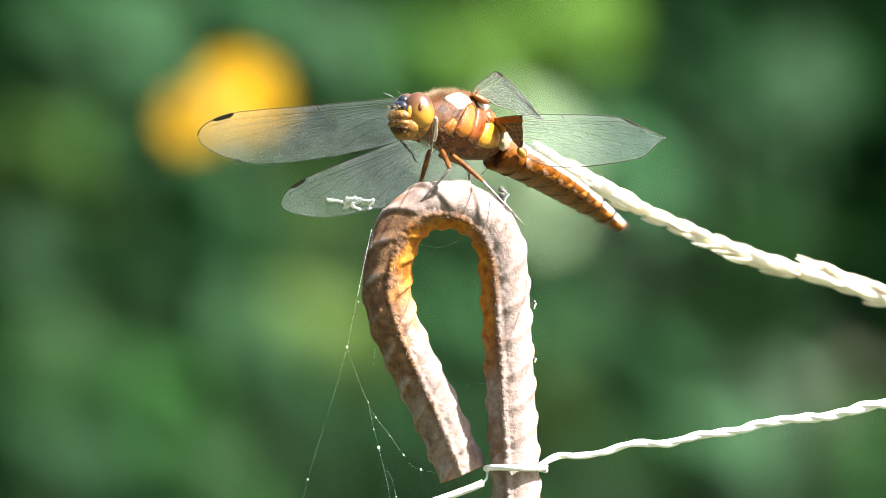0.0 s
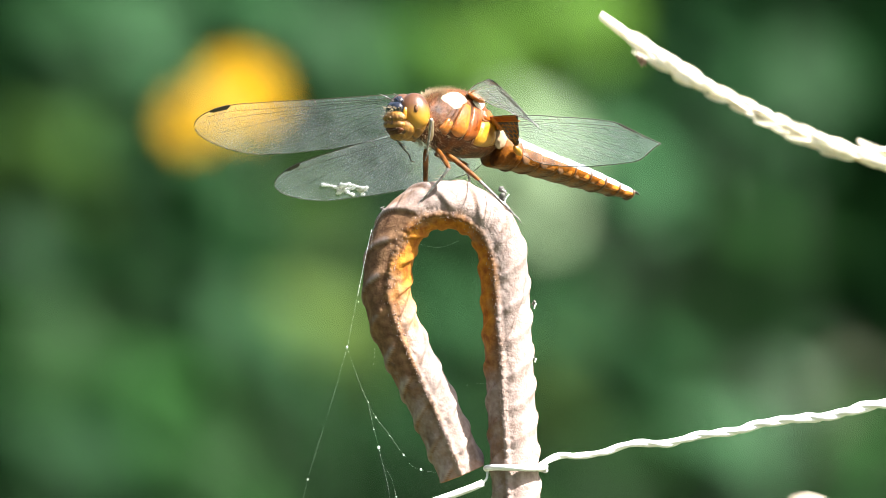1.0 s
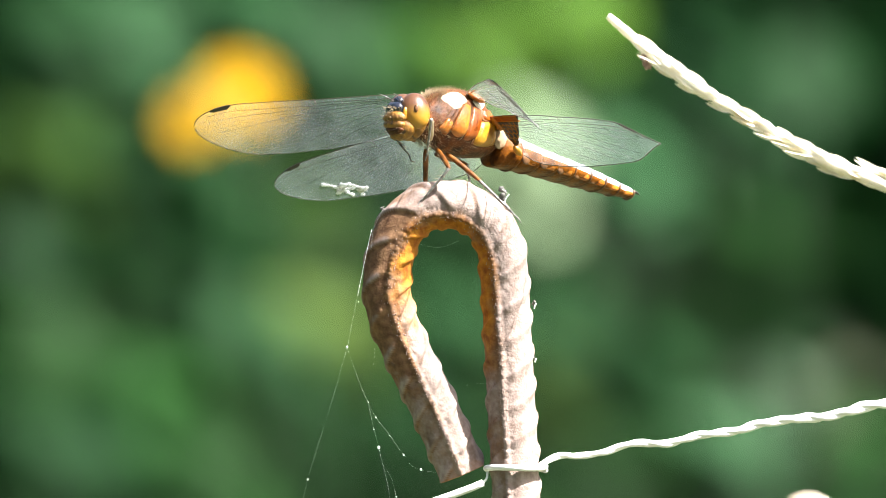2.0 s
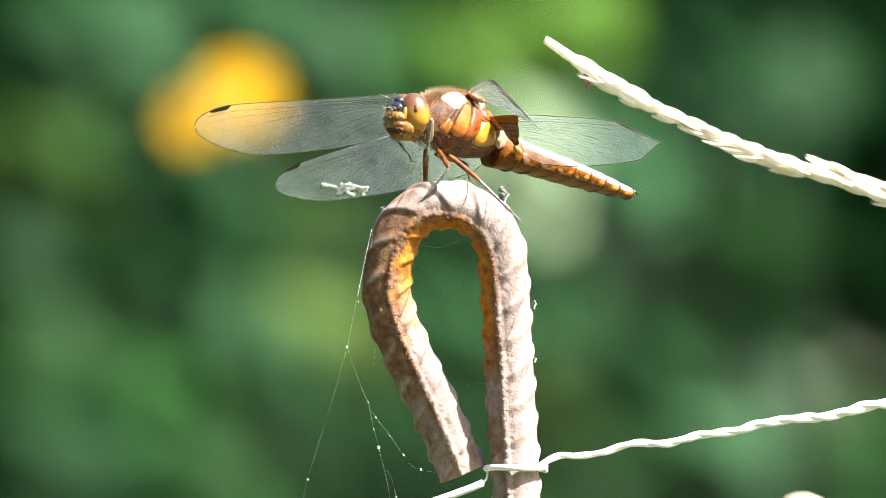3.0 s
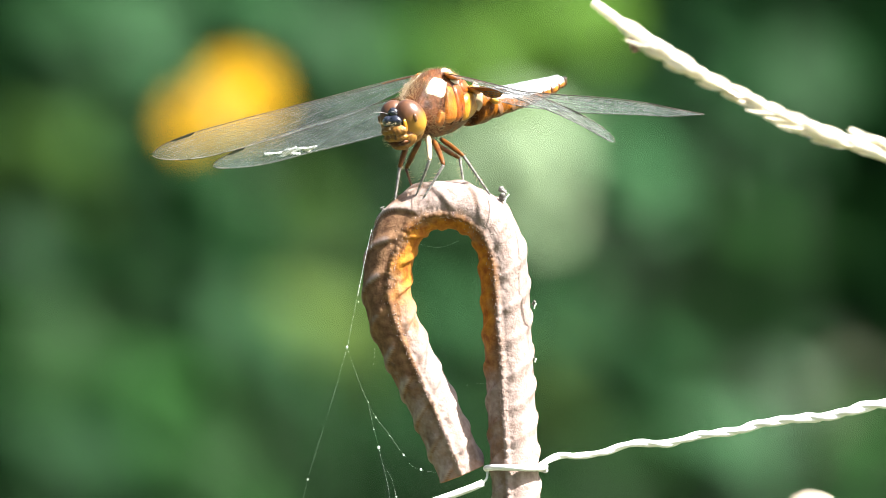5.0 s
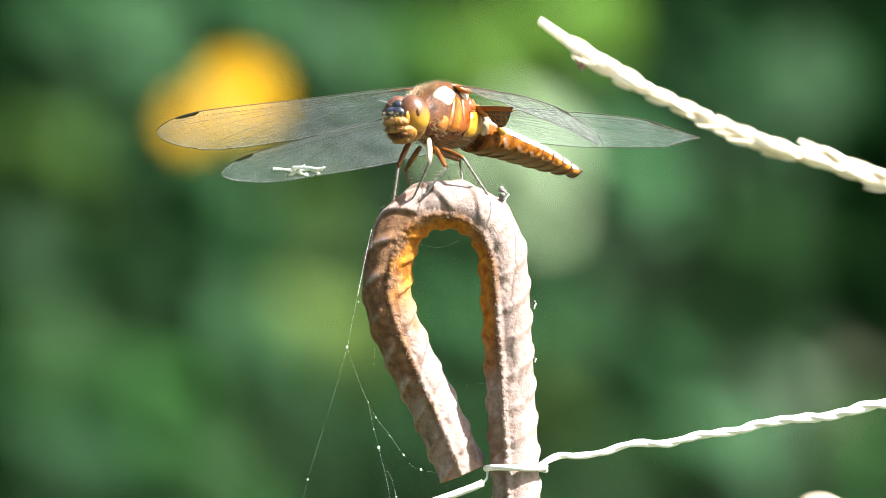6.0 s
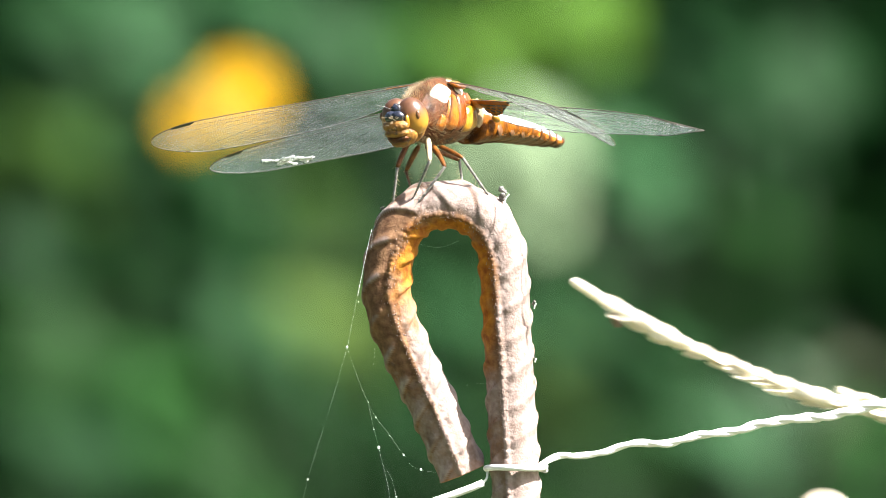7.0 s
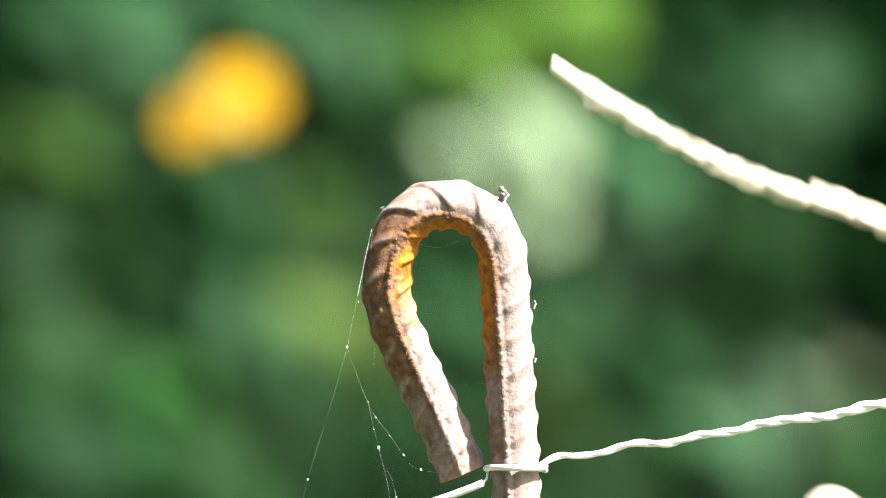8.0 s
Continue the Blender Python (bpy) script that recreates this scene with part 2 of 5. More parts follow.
def tube(points, radii, sides=8, flat=1.0):
    """A tapered tube along points, with closed ends."""
    pts = [Vector(p) for p in points]
    if not hasattr(radii, "__len__"):
        radii = [radii] * len(pts)
    vs, fs = [], []
    side = None
    for i, p in enumerate(pts):
        d = (pts[min(i + 1, len(pts) - 1)] - pts[max(i - 1, 0)]).normalized()
        if side is None:
            side = d.cross(Vector((0.3, 0.2, 1)) if abs(d.z) < 0.9 else Vector((0, 1, 0))).normalized()
        side = (side - d * side.dot(d)).normalized()
        up = d.cross(side)
        for k in range(sides):
            a = 2 * math.pi * k / sides
            vs.append(p + (side * math.cos(a) + up * math.sin(a) * flat) * radii[i])
    for i in range(len(pts) - 1):
        for k in range(sides):
            k2 = (k + 1) % sides
            fs.append((i * sides + k, i * sides + k2, (i + 1) * sides + k2, (i + 1) * sides + k))
    fs.append(tuple(range(sides))[::-1])
    fs.append(tuple((len(pts) - 1) * sides + k for k in range(sides)))
    return np.array([list(v) for v in vs]), fs


def spline(points, n):
    """n points evenly spaced on a smooth curve through the given ones."""
    p = np.asarray(points, float)
    q = np.vstack([2 * p[0] - p[1], p, 2 * p[-1] - p[-2]])
    fine = []
    for i in range(1, len(q) - 2):
        a, b, c, e = q[i - 1], q[i], q[i + 1], q[i + 2]
        for t in np.linspace(0, 1, 40, endpoint=False):
            fine.append(0.5 * (2 * b + (c - a) * t + (2 * a - 5 * b + 4 * c - e) * t * t + (3 * b - a - 3 * c + e) * t ** 3))
    fine.append(q[-2])
    fine = np.array(fine)
    s = np.concatenate([[0], np.cumsum(np.linalg.norm(np.diff(fine, axis=0), axis=1))])
    u = np.linspace(0, s[-1], n)
    return np.stack([np.interp(u, s, fine[:, k]) for k in range(3)], 1)


def thing(name, x=0, y=0, z=0):
    ob = new(name)
    ob.empty_display_size = 0.01
    ob.matrix_basis = pose(x, y, z)
    return ob


# ---- ground ----
def ground():
    n, half = 60, 150.0
    xs = np.sign(np.linspace(-1, 1, n)) * np.abs(np.linspace(-1, 1, n)) ** 3 * half
    vs = [(x, y + 2, 0.02 * noise.noise(Vector((x * 0.7, y * 0.7, 0))) - 0.02) for y in xs for x in xs]
    fs = [(j * n + i, j * n + i + 1, (j + 1) * n + i + 1, (j + 1) * n + i) for j in range(n - 1) for i in range(n - 1)]
    ob = link_mesh("ground", vs, fs, M["ground"], scale=1.0)
    tagged(ob, "dark meadow soil with short green growth", "ground", kind="structure")


ground()


# ---- garden growth behind ----
def blade(length, width, fold=0.18, droop=0.25, n=6):
    """A pointed oval leaf along +y from its stalk, folded along the midrib and drooping."""
    vs, fs = [], []
    for i in range(n + 1):
        t = i / n
        w = width * 0.5 * math.sin(math.pi * min(1, t ** 0.8)) ** 0.85 + (0.02 * width if i < n else 0)
        y, z = length * t, -droop * length * t * t
        for sx in (-1, 0, 1):
            vs.append((sx * w, y, z + abs(sx) * w * fold * 2))
    for i in range(n):
        for k in (0, 1):
            a = i * 3 + k
            fs.append((a, a + 1, a + 4, a + 3))
    return np.array(vs), fs


def leaf_mass(name, count, box, size, material, parent, seed, gaps=-0.12):
    """Many small leaves with gaps, in one mesh."""
    rng = np.random.default_rng(seed)
    base, faces = blade(1.0, 0.55, n=3)
    lo, hi = np.array(box[0]), np.array(box[1])
    vs, fs = [], []
    made = 0
    while made < count:
        p = lo + (hi - lo) * rng.random(3)
        hole = noise.noise(Vector(p) * 3.1) + 0.5 * noise.noise(Vector(p) * 8.0)
        top = hi[2] - 0.35 * (0.5 + noise.noise(Vector((p[0] * 1.3, 0, seed))))
        if hole < gaps or p[2] > top:
            made += 0.3
            continue
        s = size[0] + (size[1] - size[0]) * rng.random()
        rot = np.array(Euler((rng.uniform(-0.9, 0.5), rng.uniform(-0.6, 0.6), rng.uniform(0, 6.28))).to_matrix())
        k = len(vs) * len(base)
        vs.append((base * s) @ rot.T + p)
        fs += [tuple(i + k for i in q) for q in faces]
        made += 1
    ob = link_mesh(name, np.concatenate(vs), fs, material, parent, scale=1.0)
    tagged(ob, kind="stuff")
    return ob


def hedge(x0, x1, y0, y1, height, count, material, seed, label, size=(0.05, 0.09), gaps=-0.12):
    h = thing("hedge", (x0 + x1) / 2, (y0 + y1) / 2, 0)
    rng = random.Random(seed)
    cx, cy = (x0 + x1) / 2, (y0 + y1) / 2
    for i in range(7):
        bx = (x0 + (x1 - x0) * (i + 0.5) / 7) - cx + rng.uniform(-0.1, 0.1)
        by = rng.uniform(0.15, 0.3) * (y1 - y0)
        pts = [(bx, by, -0.05)]
        for k in range(5):
            pts.append((bx + rng.uniform(-0.15, 0.15), by + rng.uniform(-0.12, 0.12), height * 0.85 * (k + 1) / 5))
        pts = spline(pts, 14)
        v, f = tube(pts, np.linspace(0.018, 0.004, 14), 7)
        link_mesh("trunk", v, f, M["bark"], h, scale=1.0)
    leaf_mass("foliage", count, ((x0 - cx, y0 - cy, 0.05), (x1 - cx, y1 - cy, height)), size, material, h, seed, gaps)
    tagged(h, label, "hedge")
    return h


def leafy_plant(px, py, depth, size, material, seed, tilt=0.0, leaves=5, label="", lower=True):
    """A stem from the soil with a spray of broad leaves round the point (px, py, in mm at the hook's distance), at that depth."""
    rng = random.Random(seed)
    k = (DIST + depth) / DIST * MM
    x, z = px * k, EYE_H + py * k
    p = thing("leafy_plant", x, depth, 0)
    pts = spline([(rng.uniform(-0.06, 0.06), 0.03, -0.03), (rng.uniform(-0.03, 0.03), 0.02, z * 0.5), (0, 0, z)], 16)
    v, f = tube(pts, np.linspace(0.0028, 0.0014, 16), 7)
    link_mesh("stem", v, f, M["stem"], p, scale=1.0)
    v, f = blade(size, size * 0.72, 0.12, 0.2, 7)
    first = None
    spots = [(0, 0, z - size * 0.05)]
    turns = [rng.uniform(2.5, 3.5)]
    for i in range(leaves - 1):
        a = rng.uniform(0, 6.28)
        spots.append((math.cos(a) * size * 0.35, abs(math.sin(a)) * size * 0.25, z + rng.uniform(-0.45, 0.35) * size))
        turns.append(rng.uniform(0, 6.28))
    if lower:
        for i in range(7):
            h = rng.uniform(0.2, 0.72) * z
            spots.append((pts[int(h / z * 15)][0], pts[int(h / z * 15)][1], h))
            turns.append(rng.uniform(0, 6.28))
    for s, turn in zip(spots, turns):
        if first is None:
            leaf = first = link_mesh("leaf", v, f, M[material], p, scale=1.0)
        else:
            leaf = new("leaf", first.data)
            leaf.parent = p
        face = radians(52 + tilt + rng.uniform(-14, 14))
        leaf.matrix_basis = Matrix.Translation(s) @ Matrix.Rotation(0.75 + 0.28 * (turn - 3), 4, "Z") @ Matrix.Rotation(face, 4, "X") \
            @ Matrix.Rotation(rng.uniform(-0.7, 0.7), 4, "Z") @ Matrix.Translation((0, -size * 0.45, 0))
    tagged(p, label, "plant", "leafy plants behind the hook")
    return p


hedge(-2.4, 2.4, 7.8, 9.4, 2.6, 24000, M["leaf_dark"], 3, "dense tall dark green hedge", (0.08, 0.13), -2.0)
hedge(-2.0, 2.0, 6.4, 7.4, 2.2, 5000, M["leaf_mid"], 9, "loose green shrub with open gaps", (0.06, 0.10), 0.05)
# the garden goes on round the viewer: growth to the left and behind, open towards the sun
hedge(-2.6, -1.8, -3.6, 7.2, 3.2, 9000, M["leaf_dark"], 21, "tall dark green hedge along the garden's side", (0.12, 0.20), -2.0)
hedge(-2.0, 3.2, -4.2, -3.4, 3.2, 6000, M["leaf_dark"], 22, "tall dark green hedge at the garden's end", (0.12, 0.20), -2.0)
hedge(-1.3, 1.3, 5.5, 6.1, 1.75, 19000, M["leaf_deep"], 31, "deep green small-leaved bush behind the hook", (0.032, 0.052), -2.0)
# out-of-view bush, added only to cast shade on the growth at the right
hedge(0.27, 0.66, 5.2, 8.4, 1.42, 5000, M["leaf_dark"], 33, "unseen leafy dark green bush added to shade the right", (0.03, 0.05), -2.0)
LEAFY = (
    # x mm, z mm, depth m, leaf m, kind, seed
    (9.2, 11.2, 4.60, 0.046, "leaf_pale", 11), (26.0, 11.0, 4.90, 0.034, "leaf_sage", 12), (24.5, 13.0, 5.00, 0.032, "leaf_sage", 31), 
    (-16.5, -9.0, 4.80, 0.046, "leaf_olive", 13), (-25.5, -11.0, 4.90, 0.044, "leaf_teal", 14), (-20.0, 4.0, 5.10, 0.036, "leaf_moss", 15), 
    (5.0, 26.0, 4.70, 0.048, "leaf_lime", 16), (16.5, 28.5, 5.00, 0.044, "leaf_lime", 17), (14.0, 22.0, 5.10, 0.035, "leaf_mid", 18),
    (37.5, -24.0, 4.70, 0.038, "leaf_sage", 19), (43.0, -20.0, 4.50, 0.034, "leaf_dry", 20), (55.0, -24.0, 5.20, 0.040, "leaf_mid", 21),
    (-40.0, 29.0, 4.90, 0.040, "leaf_teal", 22), (-55.0, 14.0, 5.00, 0.046, "leaf_moss", 23), (-54.0, -14.5, 5.10, 0.05, "leaf_mid", 24), 
    (-40.0, -26.0, 4.90, 0.050, "leaf_sage", 25), (-3.5, 29.0, 5.20, 0.04, "leaf_mid", 26), (15.0, -18.5, 5.10, 0.038, "leaf_olive", 27),
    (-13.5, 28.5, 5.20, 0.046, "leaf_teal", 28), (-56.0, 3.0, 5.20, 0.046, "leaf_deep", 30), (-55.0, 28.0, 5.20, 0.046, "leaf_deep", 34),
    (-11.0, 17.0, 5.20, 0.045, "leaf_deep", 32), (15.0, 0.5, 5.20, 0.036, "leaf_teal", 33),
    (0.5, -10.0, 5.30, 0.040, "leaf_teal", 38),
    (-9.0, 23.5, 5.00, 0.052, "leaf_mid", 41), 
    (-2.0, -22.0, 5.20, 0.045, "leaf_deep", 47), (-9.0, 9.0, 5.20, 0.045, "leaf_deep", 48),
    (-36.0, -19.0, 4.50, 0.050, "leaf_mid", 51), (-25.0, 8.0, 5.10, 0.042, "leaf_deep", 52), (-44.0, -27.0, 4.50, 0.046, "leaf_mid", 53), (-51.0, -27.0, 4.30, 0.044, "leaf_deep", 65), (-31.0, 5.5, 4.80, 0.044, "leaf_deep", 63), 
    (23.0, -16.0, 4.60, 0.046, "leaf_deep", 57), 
    (-31.0, -28.0, 4.40, 0.042, "leaf_mid", 39), (24.0, -27.0, 5.20, 0.036, "leaf_mid", 40),
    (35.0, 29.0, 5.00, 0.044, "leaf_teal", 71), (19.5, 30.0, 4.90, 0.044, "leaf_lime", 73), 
    (-19.5, 29.5, 4.90, 0.046, "leaf_teal", 74), (-25.5, 31.0, 5.00, 0.044, "leaf_sage", 75),
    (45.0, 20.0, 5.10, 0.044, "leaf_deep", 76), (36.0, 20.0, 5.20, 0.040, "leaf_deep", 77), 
)
WORDS = {"leaf_pale": "pale grey-green", "leaf_teal": "bluish green", "leaf_olive": "olive green", "leaf_lime": "sunlit lime-green",
         "leaf_mid": "fresh green", "leaf_deep": "deep green", "leaf_moss": "mossy yellow-green", "leaf_sage": "soft sage-green", "leaf_dry": "withered grey-green"}
for px, py, dep, size, kind, seed in LEAFY:
    leafy_plant(px, py, dep, size, kind, seed, label="broad %s leaves on an upright stem" % WORDS[kind])


def yellow_flower(px, py, depth, radius, seed, label, facing):
    rng = random.Random(seed)
    k = (DIST + depth) / DIST * MM
    x, z = px * k, EYE_H + py * k
    p = thing("yellow_flower", x, depth, 0)
    pts = spline([(0.03, 0.03, -0.03), (0.015, 0.03, z * 0.5), (0.0, 0.012, z - 0.012), (0, 0, z)], 16)
    v, f = tube(pts, np.linspace(0.0012, 0.0005, 16), 7)
    link_mesh("stem", v, f, M["leaf_mid"], p, scale=1.0)
    face = Matrix.Translation((0, 0, z)) @ Vector(facing).to_track_quat("Z", "Y").to_matrix().to_4x4()
    v, f = ball((0, 0, 0), (radius * 0.34, radius * 0.34, radius * 0.16), 18, 10, 0.12, seed)
    link_mesh("flower_disc", v, f, M["disc"], p, scale=1.0).matrix_basis = face
    v, f = blade(radius * 0.85, radius * 0.50, 0.1, -0.02, 6)
    first = None
    for ring, count in ((0, 11), (1, 10)):
        for i in range(count):
            petal = new("petal", first.data) if first else link_mesh("petal", v, f, M["petal"], p, scale=1.0)
            first = first or petal
            petal.parent = p
            a = 2 * math.pi * (i + 0.5 * ring) / count + rng.uniform(-0.08, 0.08)
            petal.matrix_basis = face @ Matrix.Rotation(a, 4, "Z") @ Matrix.Translation((0, radius * 0.2, -0.0006 * ring)) \
                @ Matrix.Rotation(radians(rng.uniform(2, 14) - 6 * ring), 4, "X")
    v, f = blade(0.04, 0.016, 0.1, 0.3, 5)
    for h in (0.3, 0.45, 0.6, 0.7):
        lf = link_mesh("leaf", v, f, M["leaf_mid"], p, scale=1.0)
        j = int(h * 15)
        lf.matrix_basis = Matrix.Translation(Vector(pts[j])) @ Euler((0.3, 0, rng.uniform(0, 6.28))).to_matrix().to_4x4()
    tagged(p, label, "flower", "yellow flowers behind the hook")


yellow_flower(-26.8, 20.3, 1.90, 0.0112, 5, "bright yellow daisy-like flower on a tall stem", (0.18, -0.98, 0.42))
yellow_flower(-33.2, 16.9, 2.15, 0.0084, 6, "deep yellow daisy-like flower on a tall stem", (-0.05, -0.97, 0.25))


# ---- bent steel bar ----
HOOK = ((10.4, 0, -60), (9.75, 0, -34), (9.0, 0, -19.5), (8.6, 0, -12), (8.2, 0, -4.5), (7.5, 0, 0.6), (5.2, 0, 4.3), (0.7, 0, 5.9), (-3.6, 0, 4.85),
        (-6.4, 0, 1.2), (-7.45, 0, -4.5), (-6.75, 0, -8.9), (-5.5, 0.2, -12), (-3.85, 0.5, -15.7), (-1.9, 0.9, -19.5), (0.8, 1.4, -25.5), (2.6, 1.7, -29.7))


def rebar_mesh():
    path = spline(HOOK, 560)
    d0 = path[0] - path[1]
    d0 /= np.linalg.norm(d0)
    tail = [path[0] + d0 * s for s in np.arange(980, 0.2, -0.8)]
    path = np.vstack([tail, path])
    n, sides = len(path), 72
    s = np.concatenate([[0], np.cumsum(np.linalg.norm(np.diff(path, axis=0), axis=1))])
    s -= s[-1]
    tan = np.gradient(path, axis=0)
    tan /= np.linalg.norm(tan, axis=1)[:, None]
    front = np.array([0, -1.0, 0])
    front = front - tan * (tan @ front)[:, None]
    front /= np.linalg.norm(front, axis=1)[:, None]
    inner = np.cross(front, tan)          # towards the inside of the loop
    phi = 2 * np.pi * np.arange(sides) / sides
    # the long ridge twists slowly round the bar
    ridge_at = np.interp(s, [-66, -55, -46, -38, -26, 0], [0.32, 0.42, 0.52, 0.32, 0.06, -0.06])[:, None]
    P, F = np.meshgrid(s, phi, indexing="ij")
    band = (F - ridge_at - 0.12 + np.pi) % (2 * np.pi) - np.pi
    rel = (F - ridge_at + np.pi) % (2 * np.pi) - np.pi
    wave = (P / 4.45 + F / (2 * np.pi) * 3.0) % 1.0
    crest = np.clip(1 - np.abs(wave - 0.5) / np.where(wave < 0.5, 0.36, 0.09), 0, 1)
    crest = crest * crest * (3 - 2 * crest)
    window = np.clip(np.abs(np.sin(rel)) * 2.6 - 0.25, 0, 1)
    ridge = np.exp(-(rel / 0.13) ** 4) + np.exp(-((np.abs(rel) - np.pi) / 0.13) ** 4)
    r = 3.17 + 0.34 * crest * window + 0.40 * ridge
    pts = path[:, None, :] + r[..., None] * (np.cos(F)[..., None] * front[:, None, :] + np.sin(F)[..., None] * inner[:, None, :])
    near = s > -190
    grain = np.zeros_like(r)
    big, big2 = np.zeros_like(r), np.zeros_like(r)
    for i in np.nonzero(near)[0]:
        for k in range(sides):
            v = Vector(pts[i, k])
            big[i, k] = noise.noise(v * 0.42)
            big2[i, k] = noise.noise(v * 0.21 + Vector((9, 4, 2))) + 0.35 * noise.noise(v * 0.8)
            grain[i, k] = noise.noise(v * 2.4) + 0.5 * noise.noise(v * 5.5)
    gritty = np.exp(-(band / 0.34) ** 2)
    r = r + 0.05 * big + grain * (0.025 + 0.10 * ridge + 0.13 * gritty)
    pts = path[:, None, :] + r[..., None] * (np.cos(F)[..., None] * front[:, None, :] + np.sin(F)[..., None] * inner[:, None, :])
    bend = np.clip((P + 42) / 8, 0, 1) * np.clip((-16 - P) / 8, 0, 1)
    rust = np.clip((np.sin(F) - 0.42 + 0.30 * bend) * 2.6 + 0.9 * big, 0, 1) * np.clip((P + 70) / 8, 0, 1) * np.clip((-18 - P) / 10, 0, 1)
    rust = np.clip(rust + np.clip((P + 2.5) / 2.5, 0, 1) * 0.25 * (big > -0.1), 0, 1)
    # the bar has weathered and lost its pale scale in patches, mostly between the ribs
    left_arm = np.clip((P + 41) / 7, 0, 1)
    outer = np.clip(-np.sin(rel) * 2.2 + 0.35, 0, 1)
    loss_shade = 0.55 * big2 + 0.18 * grain + gritty * (0.3 + 0.8 * np.clip((P + 66) / 10, 0, 1)) * np.clip((-10 - P) / 12, 0.3, 1) - 0.22
    # left arm's outer side: brown patches, with its shade put into the colour too
    loss_shade = loss_shade + left_arm * outer * (0.95 - 0.55 * np.clip((P + 20) / 10, 0, 1)) * np.clip(1.35 - 1.1 * crest * window + 0.8 * big, 0, 1.4)
    # thin shadow line painted beside each rib; the left arm's lit face kept pale
    loss_shade = loss_shade + 0.5 * np.exp(-((wave - 0.575) / 0.035) ** 2) * window - 0.5 * left_arm * (rel > 0.15) * np.clip((P + 24) / 6, 0, 1)
    loss_shade = loss_shade + 0.35 * np.clip(1 - np.abs(P + 44) / 8, 0, 1) * np.clip(-np.sin(F), 0, 1)
    # brown flank on the loop's inner side of the long ridge
    flank = np.clip((rel - 0.04) / 0.08, 0, 1) * np.clip((1.5 - rel) / 0.4, 0, 1)
    loss_shade = loss_shade + (1 - left_arm) * flank * (0.45 + 0.5 * big)
    loss_shade = np.clip(loss_shade * 1.5, 0, 0.95)
    vs = pts.reshape(-1, 3).tolist()
    fs = [(i * sides + k, i * sides + (k + 1) % sides, (i + 1) * sides + (k + 1) % sides, (i + 1) * sides + k)
          for i in range(n - 1) for k in range(sides)]
    # the cut end, a ring of its own so that its edge stays sharp
    ring = [path[-1] + (pts[-1, k] - path[-1]) * q + tan[-1] * h for q, h in ((1.0, 0.0), (0.96, 0.10), (0.5, 0.16)) for k in range(sides)]
    b0 = len(vs)
    vs += [list(q) for q in ring] + [list(path[-1] + tan[-1] * 0.1)]
    for r0 in (0, 1):
        fs += [(b0 + r0 * sides + k, b0 + r0 * sides + (k + 1) % sides, b0 + (r0 + 1) * sides + (k + 1) % sides, b0 + (r0 + 1) * sides + k) for k in range(sides)]
    fs += [(b0 + 2 * sides + k, b0 + 2 * sides + (k + 1) % sides, len(vs) - 1) for k in range(sides)]
    cut = [q for q in fs if min(q) >= b0]
    return vs[:b0], [q for q in fs if min(q) < b0], rust.ravel().tolist(), loss_shade.ravel().tolist(), vs[b0:], [tuple(i - b0 for i in q) for q in cut]


def rebar_hook():
    vs, fs, rust, loss_shade, cut_vs, cut_fs = rebar_mesh()
    ob = thing("bent_steel_bar", 0, 0, EYE_H)
    for name, v, f, r, s in (("bar", vs, fs, rust, loss_shade), ("cut_end", cut_vs, cut_fs, [0.35] * len(cut_vs), [0.8] * len(cut_vs))):
        piece = link_mesh(name, v, f, M["steel"], ob, "" if name == "bar" else "brown sawn end of the bar")
        piece.data.attributes.new("rust", "FLOAT", "POINT").data.foreach_set("value", r)
        piece.data.attributes.new("scale_loss_shade", "FLOAT", "POINT").data.foreach_set("value", s)
    # coarse grains of rust along the ridge
    path, rng = spline(HOOK, 560), random.Random(17)
    tan = np.gradient(path, axis=0)
    arc = np.concatenate([[0], np.cumsum(np.linalg.norm(np.diff(path, axis=0), axis=1))])
    grains = []
    for _ in range(520):
        i = rng.randrange(150, 555)
        at_s = arc[i] - arc[-1]
        a = np.interp(at_s, [-66, -55, -46, -38, -26, 0], [0.32, 0.42, 0.52, 0.32, 0.06, -0.06])
        wide = np.interp(at_s, [-66, -50, -38, -24, -12], [0.07, 0.2, 0.22, 0.16, 0.06])
        off = rng.gauss(0.05, 1) * wide
        a += off
        d = Vector(tan[i]).normalized()
        front = (Vector((0, -1, 0)) + d * d.y).normalized()
        out = front * math.cos(a) + front.cross(d) * math.sin(a)
        size = rng.uniform(0.03, 0.08)
        p = Vector(path[i]) + out * (3.22 + 0.36 * math.exp(-(off / 0.13) ** 4) + 0.06 * rng.random())
        grains.append(ball(tuple(p), (size, size, size * 1.2), 7, 5, 0.8, rng.random() * 9))
    piece = link_mesh("rust_grit", *join(grains), M["steel"], ob, "pale rust grains along the ridge")
    tagged(piece, kind="stuff")
    tagged(ob, "rusty ribbed steel bar bent into a hook, standing upright", "steel bar")
    return ob


rebar_hook()


